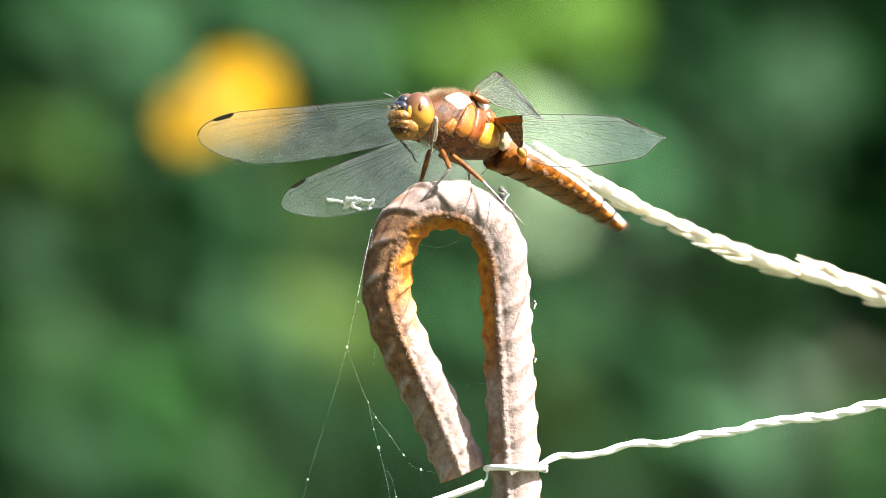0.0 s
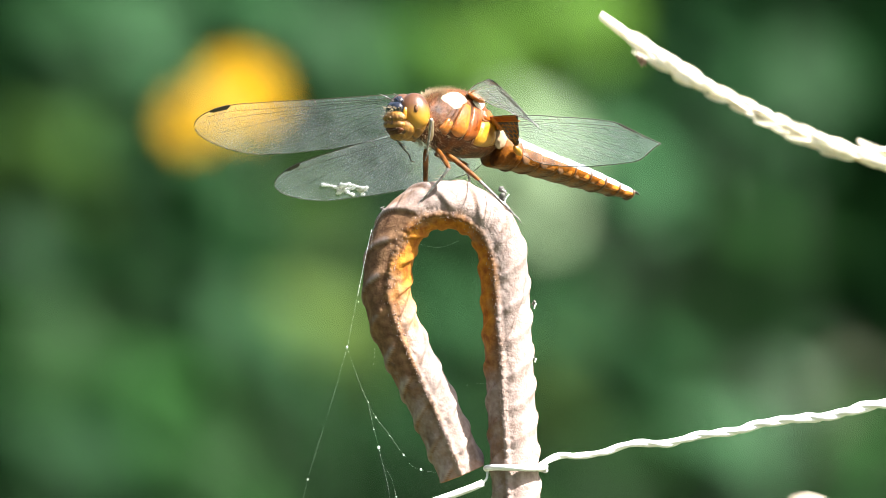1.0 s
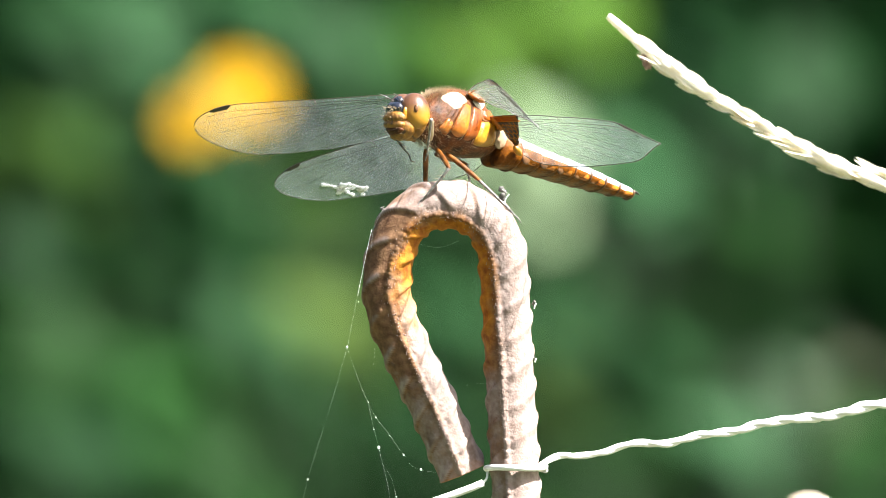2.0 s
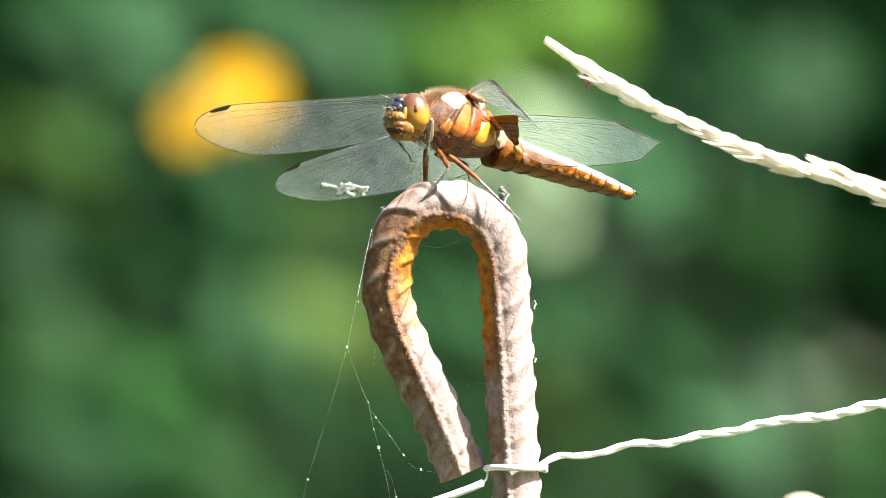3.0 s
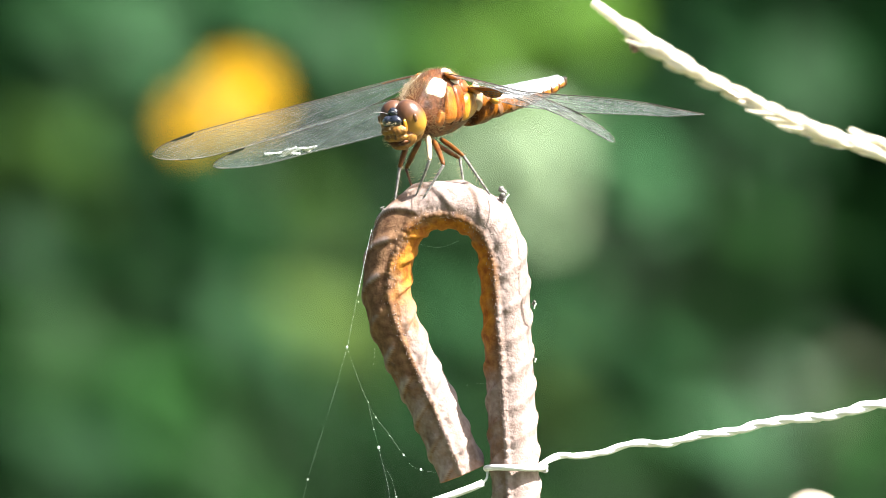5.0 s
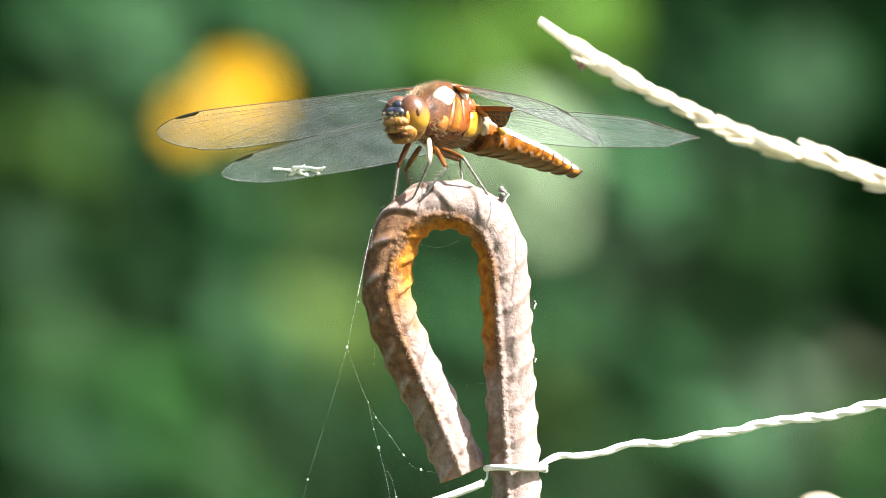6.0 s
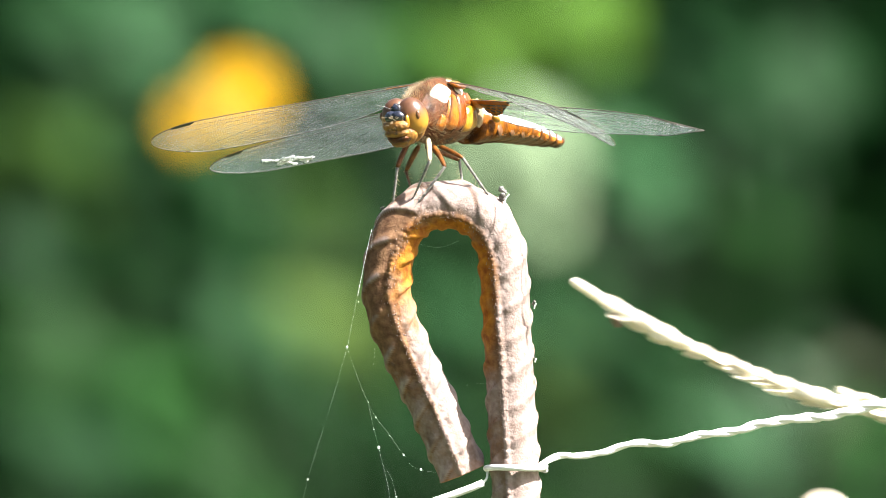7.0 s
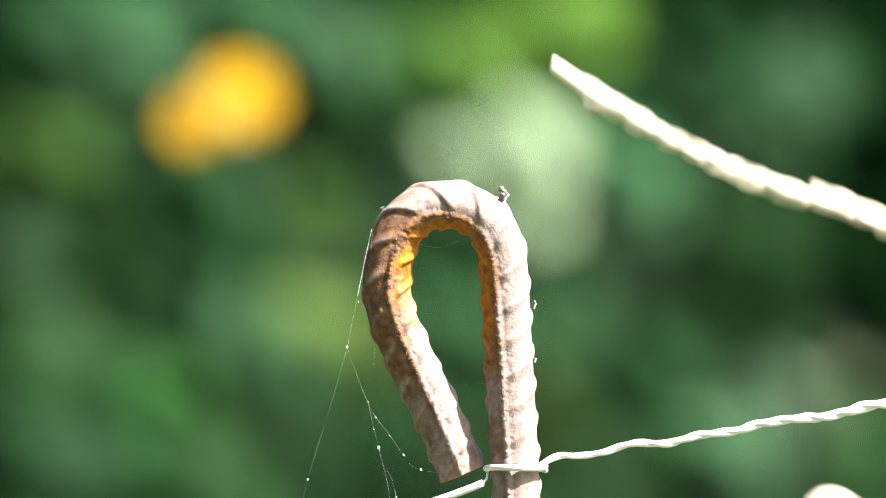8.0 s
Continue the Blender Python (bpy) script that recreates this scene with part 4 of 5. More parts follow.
    if torn:
        rng = random.Random(3)
        bits = []
        for a, b, t0, t1 in ((37, 41, 0.93, 0.72), (40, 45, 0.70, 0.84), (43, 47, 0.74, 0.66), (36, 39, 0.84, 0.97), (38, 43, 0.88, 0.78), (41, 44, 0.95, 0.80)):
            pts = [at(a + int((b - a) * q / 6), t0 + (t1 - t0) * q / 6 + rng.uniform(-0.04, 0.04), 0.10 + rng.uniform(0, 0.2)) for q in range(7)]
            bits.append(tube(spline([list(q) for q in pts[::2]], 14), [rng.uniform(0.10, 0.34) for _ in range(14)], 6, 0.5))
        for i, t, r in ((42, 0.72, 0.6), (38, 0.86, 0.55)):
            bits.append(ball(tuple(at(i, t, 0.1)), (r * 1.5, r * 0.7, 0.12), 12, 7, 0.9, i))
        link_mesh("torn_patch", *join(bits), M["tear"], ob, "crumpled white torn patch")
    return ob


def leg_pieces(root, lengths, thick, pale, brown):
    femur, tibia = lengths
    n = 12
    pts = [(0, femur * i / (n - 1), 0.10 * math.sin(math.pi * i / (n - 1))) for i in range(n)]
    fo = link_mesh("femur", *tube(pts, thick * np.interp(np.linspace(0, 1, n), [0, 0.15, 0.6, 0.93, 1], [0.75, 1.05, 1.0, 0.8, 0.55]), 10), M["pale_femur" if pale else "femur"], root, "pale upper leg" if pale else "orange-brown upper leg")
    pts = [(0, tibia * i / (n - 1), 0) for i in range(n)]
    to = link_mesh("tibia", *tube(pts, thick * 0.58 * np.interp(np.linspace(0, 1, n), [0, 0.1, 1], [1.1, 0.95, 0.7]), 8), M["femur" if brown else "tibia"], root, "bristly lower leg")
    tar = spline([(0, tibia, 0), (0, tibia + 0.9, -0.12), (0.1, tibia + 1.7, 0.1), (0.1, tibia + 2.2, -0.25)], 12)
    link_mesh("foot", *tube(tar, thick * np.array([0.38, 0.36, 0.34, 0.36, 0.3, 0.34, 0.3, 0.3, 0.28, 0.25, 0.2, 0.1]), 7), M["tibia"], to)
    rng = random.Random(int(femur * 10))
    sp = []
    for i in range(16):
        y = tibia * (0.08 + 0.9 * i / 16)
        a = (1 if i % 2 else -1) * rng.uniform(0.6, 1.2) - math.pi / 2
        d = Vector((math.cos(a), 0.8, math.sin(a))).normalized() * rng.uniform(0.6, 1.1)
        sp.append(tube([(0, y, 0), (d.x * 0.5, y + d.y * 0.5, d.z * 0.5), (d.x, y + d.y, d.z)], [0.035, 0.028, 0.008], 5))
    link_mesh("bristles", *join(sp), M["hair"], to, "pale bristles")
    sp = []
    for i in range(26):
        y, a = femur * rng.uniform(0.25, 1.0), rng.uniform(0, 6.28)
        r = thick * 0.8
        d = Vector((math.cos(a), 0.5, math.sin(a))).normalized() * rng.uniform(0.25, 0.5)
        p = Vector((math.cos(a) * r, y, math.sin(a) * r))
        sp.append(tube([p, p + d], [0.022, 0.006], 4))
    link_mesh("upper_bristles", *join(sp), M["hair"], fo, "pale bristles")
    return fo, to


def dragonfly():
    root = thing("dragonfly")
    tagged(root, "amber-brown broad-bodied dragonfly with clear wings, perched on the hook", "dragonfly")
    # thorax
    vs, fs = ball((0, 0, 0), (1, 1, 1), 40, 28)
    out = []
    for p in vs:
        v = max(-1, min(1, p[1]))
        q = THORAX_C + Vector((p[0] * THORAX_R.x, p[1] * THORAX_R.y, p[2] * THORAX_R.z * (1 if p[2] > 0 else BELLY)))
        if p[2] < -0.1:
            q.x *= 1 - 0.18 * (-p[2])
        q += Vector((0, 0, -0.35 * max(0, -p[1]) + 0.5 * max(0, p[2]) * max(0, 1 - abs(p[1] + 0.2))))
        q += 0.12 * noise.noise_vector(q * 0.9)
        out.append(list(q))
    th = link_mesh("thorax", out, fs, M["thorax"], root, "hairy brown thorax with orange plates")
    for side in (1, -1):
        link_mesh("cream_stripe", *plate(((0.68, 34), (0.20, 16), (-0.02, 44), (0.36, 70)), 0.26, side), M["cream"], th, "glossy cream shoulder stripe")
        link_mesh("side_plate", *plate(((0.13, 122), (0.47, 108), (0.24, 46), (-0.04, 44)), 0.30, side), M["orange"], th, "glossy orange side plate")
        link_mesh("side_plate", *plate(((-0.17, 112), (0.13, 122), (-0.05, 44), (-0.32, 46)), 0.24, side), M["deep_orange"], th, "deep amber side plate")
        link_mesh("front_plate", *plate(((0.47, 128), (0.68, 108), (0.54, 78), (0.40, 82)), 0.26, side), M["orange"], th, "glossy orange side plate")
        link_mesh("rear_plate", *plate(((-0.72, 120), (-0.14, 128), (-0.22, 70), (-0.70, 62)), 0.42, side), M["yellow"], th, "glossy yellow side plate")
        link_mesh("rear_plate", *plate(((-0.32, 70), (-0.28, 50), (-0.56, 38), (-0.64, 66)), 0.3, side), M["deep_orange"], th, "deep amber side plate")
        # dark seams between the plates
        for line in (((0.12, 50), (0.04, 75), (0.14, 108), (0.2, 122)), ((-0.08, 50), (-0.13, 75), (-0.12, 104), (-0.1, 122)), ((-0.29, 52), (-0.27, 68), (-0.42, 68), (-0.62, 66))):
            pts = [on_thorax(*q, -0.02) for q in spline([(v, u, 0) for v, u in line], 22)[:, :2]]
            link_mesh("seam", *tube([(q.x * side, q.y, q.z) for q in pts], 0.15, 6), M["band"], th, "dark seam")
        link_mesh("shoulder_plate", *plate(((-0.26, 56), (-0.02, 44), (-0.22, 22), (-0.50, 30)), 0.3, side), M["cream"], th, "pale plate below the wings")
        link_mesh("hip_plate", *ball((side * 2.25, -7.2, 0.9), (0.6, 1.2, 1.9), 18, 12, 0.12, 6), M["waist"], th, "pale plate at the waist")
    link_mesh("back_plate", *ball((0, -1.6, 4.75), (1.7, 3.6, 0.85), 18, 12, 0.3, 4), M["cream"], th)
    tagged(link_mesh("hair", *hairs(3600, 3, lambda r: ((r.uniform(-0.5, 0.95), r.uniform(-38, 38)) if r.random() < 0.5 else (r.uniform(0.45, 0.97), r.uniform(-180, 180))), 1.5), M["hair"], th, "fine pale hair", smooth=False), kind="stuff")
    tagged(link_mesh("collar_hair", *hairs(620, 9, lambda r: (r.uniform(0.40, 0.74), r.choice((-1, 1)) * r.uniform(18, 125)), 2.0), M["hair"], th, "tufts of grey-white hair", smooth=False), kind="stuff")
    tagged(link_mesh("flank_hair", *hairs(120, 7, lambda r: (r.uniform(-0.2, 0.7), r.choice((-1, 1)) * r.uniform(95, 150))), M["hair"], th, "fine grey hair", smooth=False), kind="stuff")
    tagged(link_mesh("belly_hair", *hairs(520, 5, lambda r: (r.uniform(-0.8, 0.6), 180 + r.uniform(-75, 75))), M["hair"], th, "fine pale hair", smooth=False), kind="stuff")
    # head, in its own space about its middle
    hd = link_mesh("head", *join([ball((0, -0.5, -0.4), (2.9, 1.7, 2.9), 28, 17), ball((0, 0.9, -1.7), (2.3, 1.5, 1.7), 24, 16), ball((0, -1.9, 0), (1.2, 1.4, 1.3), 14, 10)]),
                   M["face"], root, "yellow-faced head with big eyes")
    hd.matrix_basis = pose(0, 7.2 * MM, 0.4 * MM, -6, 0, 0)
    for sx in (-1, 1):
        e = link_mesh("eye", *ball((0, 0, 0), (2.05, 1.95, 2.6), 32, 24), M["eye"], hd, "large brown and yellow compound eye")
        e.matrix_basis = pose(sx * 1.30 * MM, -0.10 * MM, 0.45 * MM, 0, sx * -12, sx * -24)
        link_mesh("pupil_spot", *ball((sx * 2.80, 0.95, 0.75), (0.34, 0.30, 0.6), 12, 8), M["band"], hd)
    link_mesh("clypeus", *ball((0, 2.15, -0.45), (1.95, 1.2, 0.95), 28, 20, 0.1, 2), M["face"], hd)
    link_mesh("clypeus", *ball((0, 2.1, -1.35), (1.75, 1.15, 0.75), 24, 16, 0.12, 3), M["face"], hd)
    link_mesh("upper_lip", *ball((0, 2.0, -2.1), (1.55, 0.95, 0.7), 20, 14, 0.2, 5), M["thorax"], hd, "dark lip")
    link_mesh("lower_lip", *ball((0, 1.35, -2.75), (1.5, 1.0, 0.65), 20, 14, 0.2, 6), M["face"], hd)
    for sx in (-1, 1):
        link_mesh("cheek", *ball((sx * 1.66, 1.72, 0.15), (0.28, 0.5, 0.8), 14, 10), M["yellow"], hd)
        pts = spline([(sx * 0.7, 1.9, 1.7), (sx * 1.1, 2.9, 2.3), (sx * 1.5, 4.0, 2.6)], 10)
        link_mesh("antenna", *tube(pts, np.linspace(0.09, 0.025, 10), 6), M["tibia"], hd)
    link_mesh("frons", *join([ball((-0.42, 2.25, 0.75), (1.1, 0.82, 0.85), 20, 14), ball((0.42, 2.25, 0.75), (1.1, 0.82, 0.85), 20, 14), ball((0, 2.0, 0.3), (1.5, 0.9, 0.8), 20, 14)]), M["frons"], hd, "shiny blue-black brow")
    link_mesh("crown", *ball((0, 1.65, 1.75), (0.75, 0.6, 0.7), 16, 12, 0.3, 1), M["frons"], hd)
    rng = random.Random(14)
    fuzz = []
    for _ in range(170):
        a, b = rng.uniform(-1.2, 1.2), rng.uniform(-2.6, 0.9)
        p = Vector((1.8 * math.sin(a), 1.9 + 1.2 * math.cos(a) * math.cos(b * 0.45), b))
        d = (Vector((math.sin(a), math.cos(a) + 0.4, 0.25 + 0.2 * b)) + Vector((rng.uniform(-0.4, 0.4), rng.uniform(-0.3, 0.3), rng.uniform(-0.4, 0.4)))).normalized()
        fuzz.append(tube([p, p + d * rng.uniform(0.35, 0.75)], [0.022, 0.006], 3))
    tagged(link_mesh("face_hair", *join(fuzz), M["hair"], hd, "short pale face hair", smooth=False), kind="stuff")
    # abdomen, eight pieces that each lie along -y from their own front end
    pieces = []
    widths, heights = (4.6, 6.0, 6.6, 6.6, 6.2, 5.4, 4.3, 3.0, 1.6), (5.2, 4.2, 3.5, 3.15, 2.95, 2.7, 2.35, 1.9, 1.3)
    for i in range(8):
        L = 25.0 / 8
        n, sides = 10, 36
        vs, fs = [], []
        for j in range(n + 1):
            t = j / n
            w = widths[i] + (widths[i + 1] - widths[i]) * t
            h = heights[i] + (heights[i + 1] - heights[i]) * t
            flare = 1 + 0.05 * math.sin(math.pi * t) + 0.05 * (t > 0.85) - 0.07 * (t > 0.97) - 0.08 * (t < 0.06)
            for k in range(sides):
                a = 2 * math.pi * k / sides
                c, s = math.cos(a), math.sin(a)
                x = w / 2 * math.copysign(abs(c) ** 0.85, c) * flare
                z = h / 2 * math.copysign(abs(s) ** (1.0 if s > 0 else 0.8), s) * flare + 0.16 * max(0, s) * math.exp(-(c / 0.2) ** 2)
                vs.append((x, 0.25 - (L + 0.25) * t, z))
        for j in range(n):
            for k in range(sides):
                fs.append((j * sides + k, j * sides + (k + 1) % sides, (j + 1) * sides + (k + 1) % sides, (j + 1) * sides + k))
        fs.append(tuple(range(sides))[::-1])
        fs.append(tuple(n * sides + k for k in range(sides)))
        sg = link_mesh("abdomen_segment", vs, [q[::-1] for q in fs], M["abdomen"], root, "amber-brown glossy abdomen ring")
        w, h = (widths[i] + widths[i + 1]) / 2, (heights[i] + heights[i + 1]) / 2
        if i < 8:
            # a raised saddle of waxy bloom on the back
            sv, sf = [], []
            for j in range(9):
                t = 0.02 + 0.98 * j / 8
                wj, hj = widths[i] + (widths[i + 1] - widths[i]) * t, heights[i] + (heights[i + 1] - heights[i]) * t
                span = (30, 12, 5, 3, 1, -2, -6, -12)[i] + 1.5 * math.cos(2 * math.pi * t)
                for k in range(15):
                    a = radians(span + (180 - 2 * span) * k / 14)
                    lift = 1 + 0.05 * math.sin(math.pi * t) + 0.05 * (t > 0.85) + (0.025 if 0 < k < 14 else -0.03)
                    sv.append((wj / 2 * math.copysign(abs(math.cos(a)) ** 0.85, math.cos(a)) * lift, 0.25 - (L + 0.25) * t,
                               hj / 2 * math.sin(a) * lift + 0.16 * math.exp(-(math.cos(a) / 0.2) ** 2)))
            for j in range(8):
                for k in range(14):
                    q = j * 15 + k
                    sf.append((q, q + 15, q + 16, q + 1))
            link_mesh("back_saddle", sv, sf, M["bloom"], sg, "pale waxy back")
            ring = [(w / 2 * 1.02 * math.cos(a), -L * 0.97, h / 2 * 1.02 * math.sin(a)) for a in np.linspace(math.pi * 0.85, math.pi * 2.15, 30)]
            link_mesh("dark_rim", *tube(ring, 0.13, 6), M["band"], sg)
            for sx in (-1, 1) if i else ():
                link_mesh("side_spot", *ball((sx * w * 0.475, -L * 0.62, -h * 0.10), (w * 0.030, L * 0.33, h * 0.17), 14, 10, 0.3, i), M["orange"], sg, "ochre side spot")
                link_mesh("dark_patch", *ball((sx * w * 0.47, -L * 0.16, -h * 0.14), (w * 0.04, L * 0.24, h * 0.24), 12, 8, 0.3, i), M["band"], sg)
                link_mesh("lower_spot", *ball((sx * w * 0.445, -L * 0.5, -h * 0.24), (w * 0.03, L * 0.40, h * 0.10), 12, 8, 0.3, i), M["orange"], sg)
        if i == 7:
            for sx in (-1, 1):
                link_mesh("tail_hook", *tube(spline([(sx * 0.4, -L + 0.2, 0.2), (sx * 0.55, -L - 0.8, 0.35), (sx * 0.4, -L - 1.5, 0.2)], 8), np.linspace(0.30, 0.10, 8), 8), M["stigma"], sg, "black tail hook")
        pieces.append(sg)
    wings = {(k, s): wing(k, s, root, torn=(k == "hindwing" and s == 1), bowed=(k == "forewing" and s == -1)) for k in ("forewing", "hindwing") for s in (1, -1)}
    legs = {}
    for name, lens, thick in (("front", (4.9, 4.6), 0.37), ("mid", (5.4, 5.0), 0.36), ("hind", (6.0, 5.8), 0.34)):
        for s in (1, -1):
            legs[name, s] = (leg_pieces(root, lens, thick, (name, s) == ("front", -1), (name, s) == ("mid", 1)), lens)
    return root, pieces, wings, legs


fly, fly_abdomen, fly_wings, fly_legs = dragonfly()


# ---- what moves ----
# seconds, x mm, z mm (above the eye height), yaw, pitch, roll; wings: sweep and rise, right fore, right hind, left fore, left hind; tilt of the wings, and of the left forewing
BODY = (
    (0, 1.18, 15.6, 129.8, 13.9, 4.2, 25.2, -10, 2.6, -13.5, 29.8, -8.5, 1.3, -6.1, 34, 15),
    (0.2, 1.18, 15.6, 129.8, 13.9, 4.2, 25.2, -10, 2.6, -13.5, 29.8, -8.5, 1.3, -6.1, 34, 15),
    (0.3, 0.74, 15.7, 130, 12.6, 2.8, 25.1, -9, 3.6, -11.6, 29.8, -8.5, 1.3, -6, 34, 15),
    (0.4, 0.64, 15.73, 130, 12.2, 2.5, 25.1, -9, 3.6, -11.6, 29.8, -8.5, 1.3, -6, 34, 15),
    (2.8, 0.64, 15.73, 130, 12.2, 2.5, 25.1, -9, 3.6, -11.6, 29.8, -8.5, 1.3, -6, 34, 15),
    (3.5, 0.64, 15.74, 130.2, 12.1, 2.4, 24, -9, 2.6, -11.6, 29.8, -8.5, 1.3, -5, 34, 15),
    (3.8, 0.64, 15.74, 130.2, 12.1, 2.4, 24, -9, 2.6, -11.6, 29.8, -8.5, 1.3, -5, 34, 15),
    (3.9, -0.62, 16.33, 138.4, 8.3, 1.8, 24.6, -9, 2, -8.8, 24.6, -5.5, 1.8, -6.1, 30, 10),
    (4, -1.32, 17.02, 141.2, -1.1, 4.9, 26.1, -6.3, 1.9, -7.1, 18.7, -6.7, -7.1, 3, 25, 12),
    (4.1, -1.4, 17.89, 146.8, -11, 5.7, 37.6, -7.3, 4.6, -9.6, 20.4, -11, -7.1, 1.5, 26, 20),
    (4.2, -1.42, 18.21, 145.9, -15.1, 2.4, 34.3, -7.2, 7.9, -11.9, 20.4, -8.1, -3.5, -7.2, 27, 26),
    (4.7, -1.42, 18.21, 145.9, -15.1, 2.4, 34.3, -7.2, 7.9, -11.9, 20.4, -8.1, -3.5, -7.2, 27, 26),
    (5.8, -0.73, 16.5, 144, 3.6, 2, 28.7, -8.5, 3.5, -10.9, 23.5, -11.1, -1.3, -6.4, 28, 13),
    (6.5, -0.73, 16.5, 144, 3.6, 2, 28.7, -8.5, 3.5, -10.9, 23.5, -11.1, -1.3, -6.4, 28, 13),
    (6.6, -0.73, 16.5, 144, 3.6, 2, 28.7, -8.5, 3.5, -10.9, 23.5, -11.1, -1.3, -6.4, 28, 13),
    (6.7, -1.12, 16.83, 146.7, -1.4, 2.4, 29.8, -8.2, 4.3, -10.2, 22.5, -10.8, -1.8, -6.9, 24, 13),
    (6.8, -1.17, 16.87, 147, -1.9, 2.4, 29.9, -8.1, 4.2, -10.2, 22.5, -10.8, -1.7, -6.9, 24, 13),
    (7.8, -1.17, 16.87, 147, -1.9, 2.4, 29.9, -8.1, 4.2, -10.2, 22.5, -10.8, -1.7, -6.9, 24, 13),
)
# seconds, rise, turn and bend of the abdomen
ABDOMEN = ((0, -5.7, 3.8, -8), (0.1, -1.3, 9.4, -30), (0.2, 0.6, 10.6, -35), (0.3, -1.1, 2.7, -12), (0.4, -1.7, 1.0, 0), (2.8, -1.7, 1.0, 0),
           (3.8, -3.0, 0.7, 0), (3.9, -7.0, 16.4, -45), (4, -16.5, 6.7, -12), (4.1, -5.8, 13.0, -25), (4.2, -10.8, 8.5, 5), (4.4, -6.3, 5.0, 8),
           (4.7, -6.3, 5.0, 8), (5.8, -7.7, 2.7, 0), (6.5, -7.7, 2.7, 0), (6.6, -4.4, 8.2, -15), (6.7, -2.6, 8.2, -40), (6.8, -3.9, 9.5, -40),
           (6.9, -5.4, 5.9, -12), (7, -4.4, 4.4, -4), (7.1, -3.4, 4.4, 0), (8, -3.4, 4.4, 0))
# feet on the bar (mm): while it faces sideways, and while it faces forward
FEET_SIDE = {("front", 1): None, ("front", -1): None, ("mid", 1): (-3.7, 0.5, 8.0), ("mid", -1): (-2.4, -3.2, 6.9),
             ("hind", 1): (3.6, 2.4, 8.4), ("hind", -1): (9.2, -1.6, 4.9)}
FEET_FRONT = {("front", 1): (-6.6, -1.2, 6.3), ("front", -1): (-3.5, -3.0, 7.7), ("mid", 1): (-4.3, 1.5, 8.2), ("mid", -1): (-2.7, -3.2, 6.9),
              ("hind", 1): (2.6, 2.5, 8.6), ("hind", -1): (5.8, -1.5, 7.4)}
# where the knees point to (mm), in the same two stances
KNEE_SIDE = {("front", 1): None, ("front", -1): None, ("mid", 1): (-2.6, 3.0, 10.5), ("mid", -1): (1.8, -5.0, 10.7), ("hind", 1): (2.6, 5.0, 10.5), ("hind", -1): (6.2, -4.5, 10.4)}
KNEE_FRONT = {("front", 1): (-6.9, -4.0, 10.2), ("front", -1): (-0.8, -8.0, 11.5), ("mid", 1): (-4.3, 4.0, 11.0), ("mid", -1): (1.7, -5.5, 10.4),
              ("hind", 1): (1.8, 5.0, 10.8), ("hind", -1): (4.9, -4.5, 10.0)}
HIP = {"front": Vector((1.5, 4.0, -2.2)), "mid": Vector((1.1, 2.4, -3.1)), "hind": Vector((1.1, 0.6, -3.3))}


def lerp_row(table, t):
    for a, b in zip(table, table[1:]):
        if a[0] <= t <= b[0]:
            k = (t - a[0]) / (b[0] - a[0])
            return [p + (q - p) * k for p, q in zip(a, b)]
    return list(table[-1])


def body_pose(row):
    turn = Matrix.Rotation(radians(row[3]), 4, "Z") @ Matrix.Rotation(radians(row[4]), 4, "X") @ Matrix.Rotation(radians(row[5]), 4, "Y")
    return Matrix.Translation((row[1] * MM, 3.5 * MM, EYE_H + row[2] * MM)) @ turn


def wing_pose(kind, side, sweep, rise, tilts):
    sw, ri = radians(sweep), radians(rise - (0.45 if kind == "forewing" else 0.8))
    d = Vector((side * math.cos(sw) * math.cos(ri), math.sin(sw) * math.cos(ri), math.sin(ri)))
    x = d * side
    y = (Vector((0, 1, 0)) - x * x.y).normalized()
    z = x.cross(y)
    m = Matrix((x, y, z)).transposed().to_4x4()
    base = WING_BASE[kind]
    return Matrix.Translation(Vector((base.x * side, base.y, base.z)) * MM) @ m @ Matrix.Rotation(radians(tilts[1] if (kind, side) == ("forewing", -1) else tilts[0]), 4, "X") @ Matrix.Rotation(side * 0.055, 4, "Z")


def limb_pose(start, end, up):
    y = (end - start).normalized()
    x = y.cross(up).normalized()
    z = x.cross(y)
    return Matrix.Translation(start * MM) @ Matrix((x, y, z)).transposed().to_4x4()


def leg_poses(name, side, lens, foot, knee_to):
    """Poses of upper and lower leg in the dragonfly's space, with the knee bent towards knee_to."""
    hip = HIP[name].copy()
    hip.x *= side
    a, b = lens
    way = foot - hip
    dist = max(abs(a - b) + 0.05, min(way.length, a + b - 0.05))
    way.normalize()
    along = (a * a - b * b + dist * dist) / (2 * dist)
    out = math.sqrt(max(0.01, a * a - along * along))
    hint = knee_to - (hip + way * along)
    hint = (hint - way * hint.dot(way)).normalized()
    knee = hip + way * along + hint * out
    return limb_pose(hip, knee, hint), limb_pose(knee, hip + way * dist, hint)


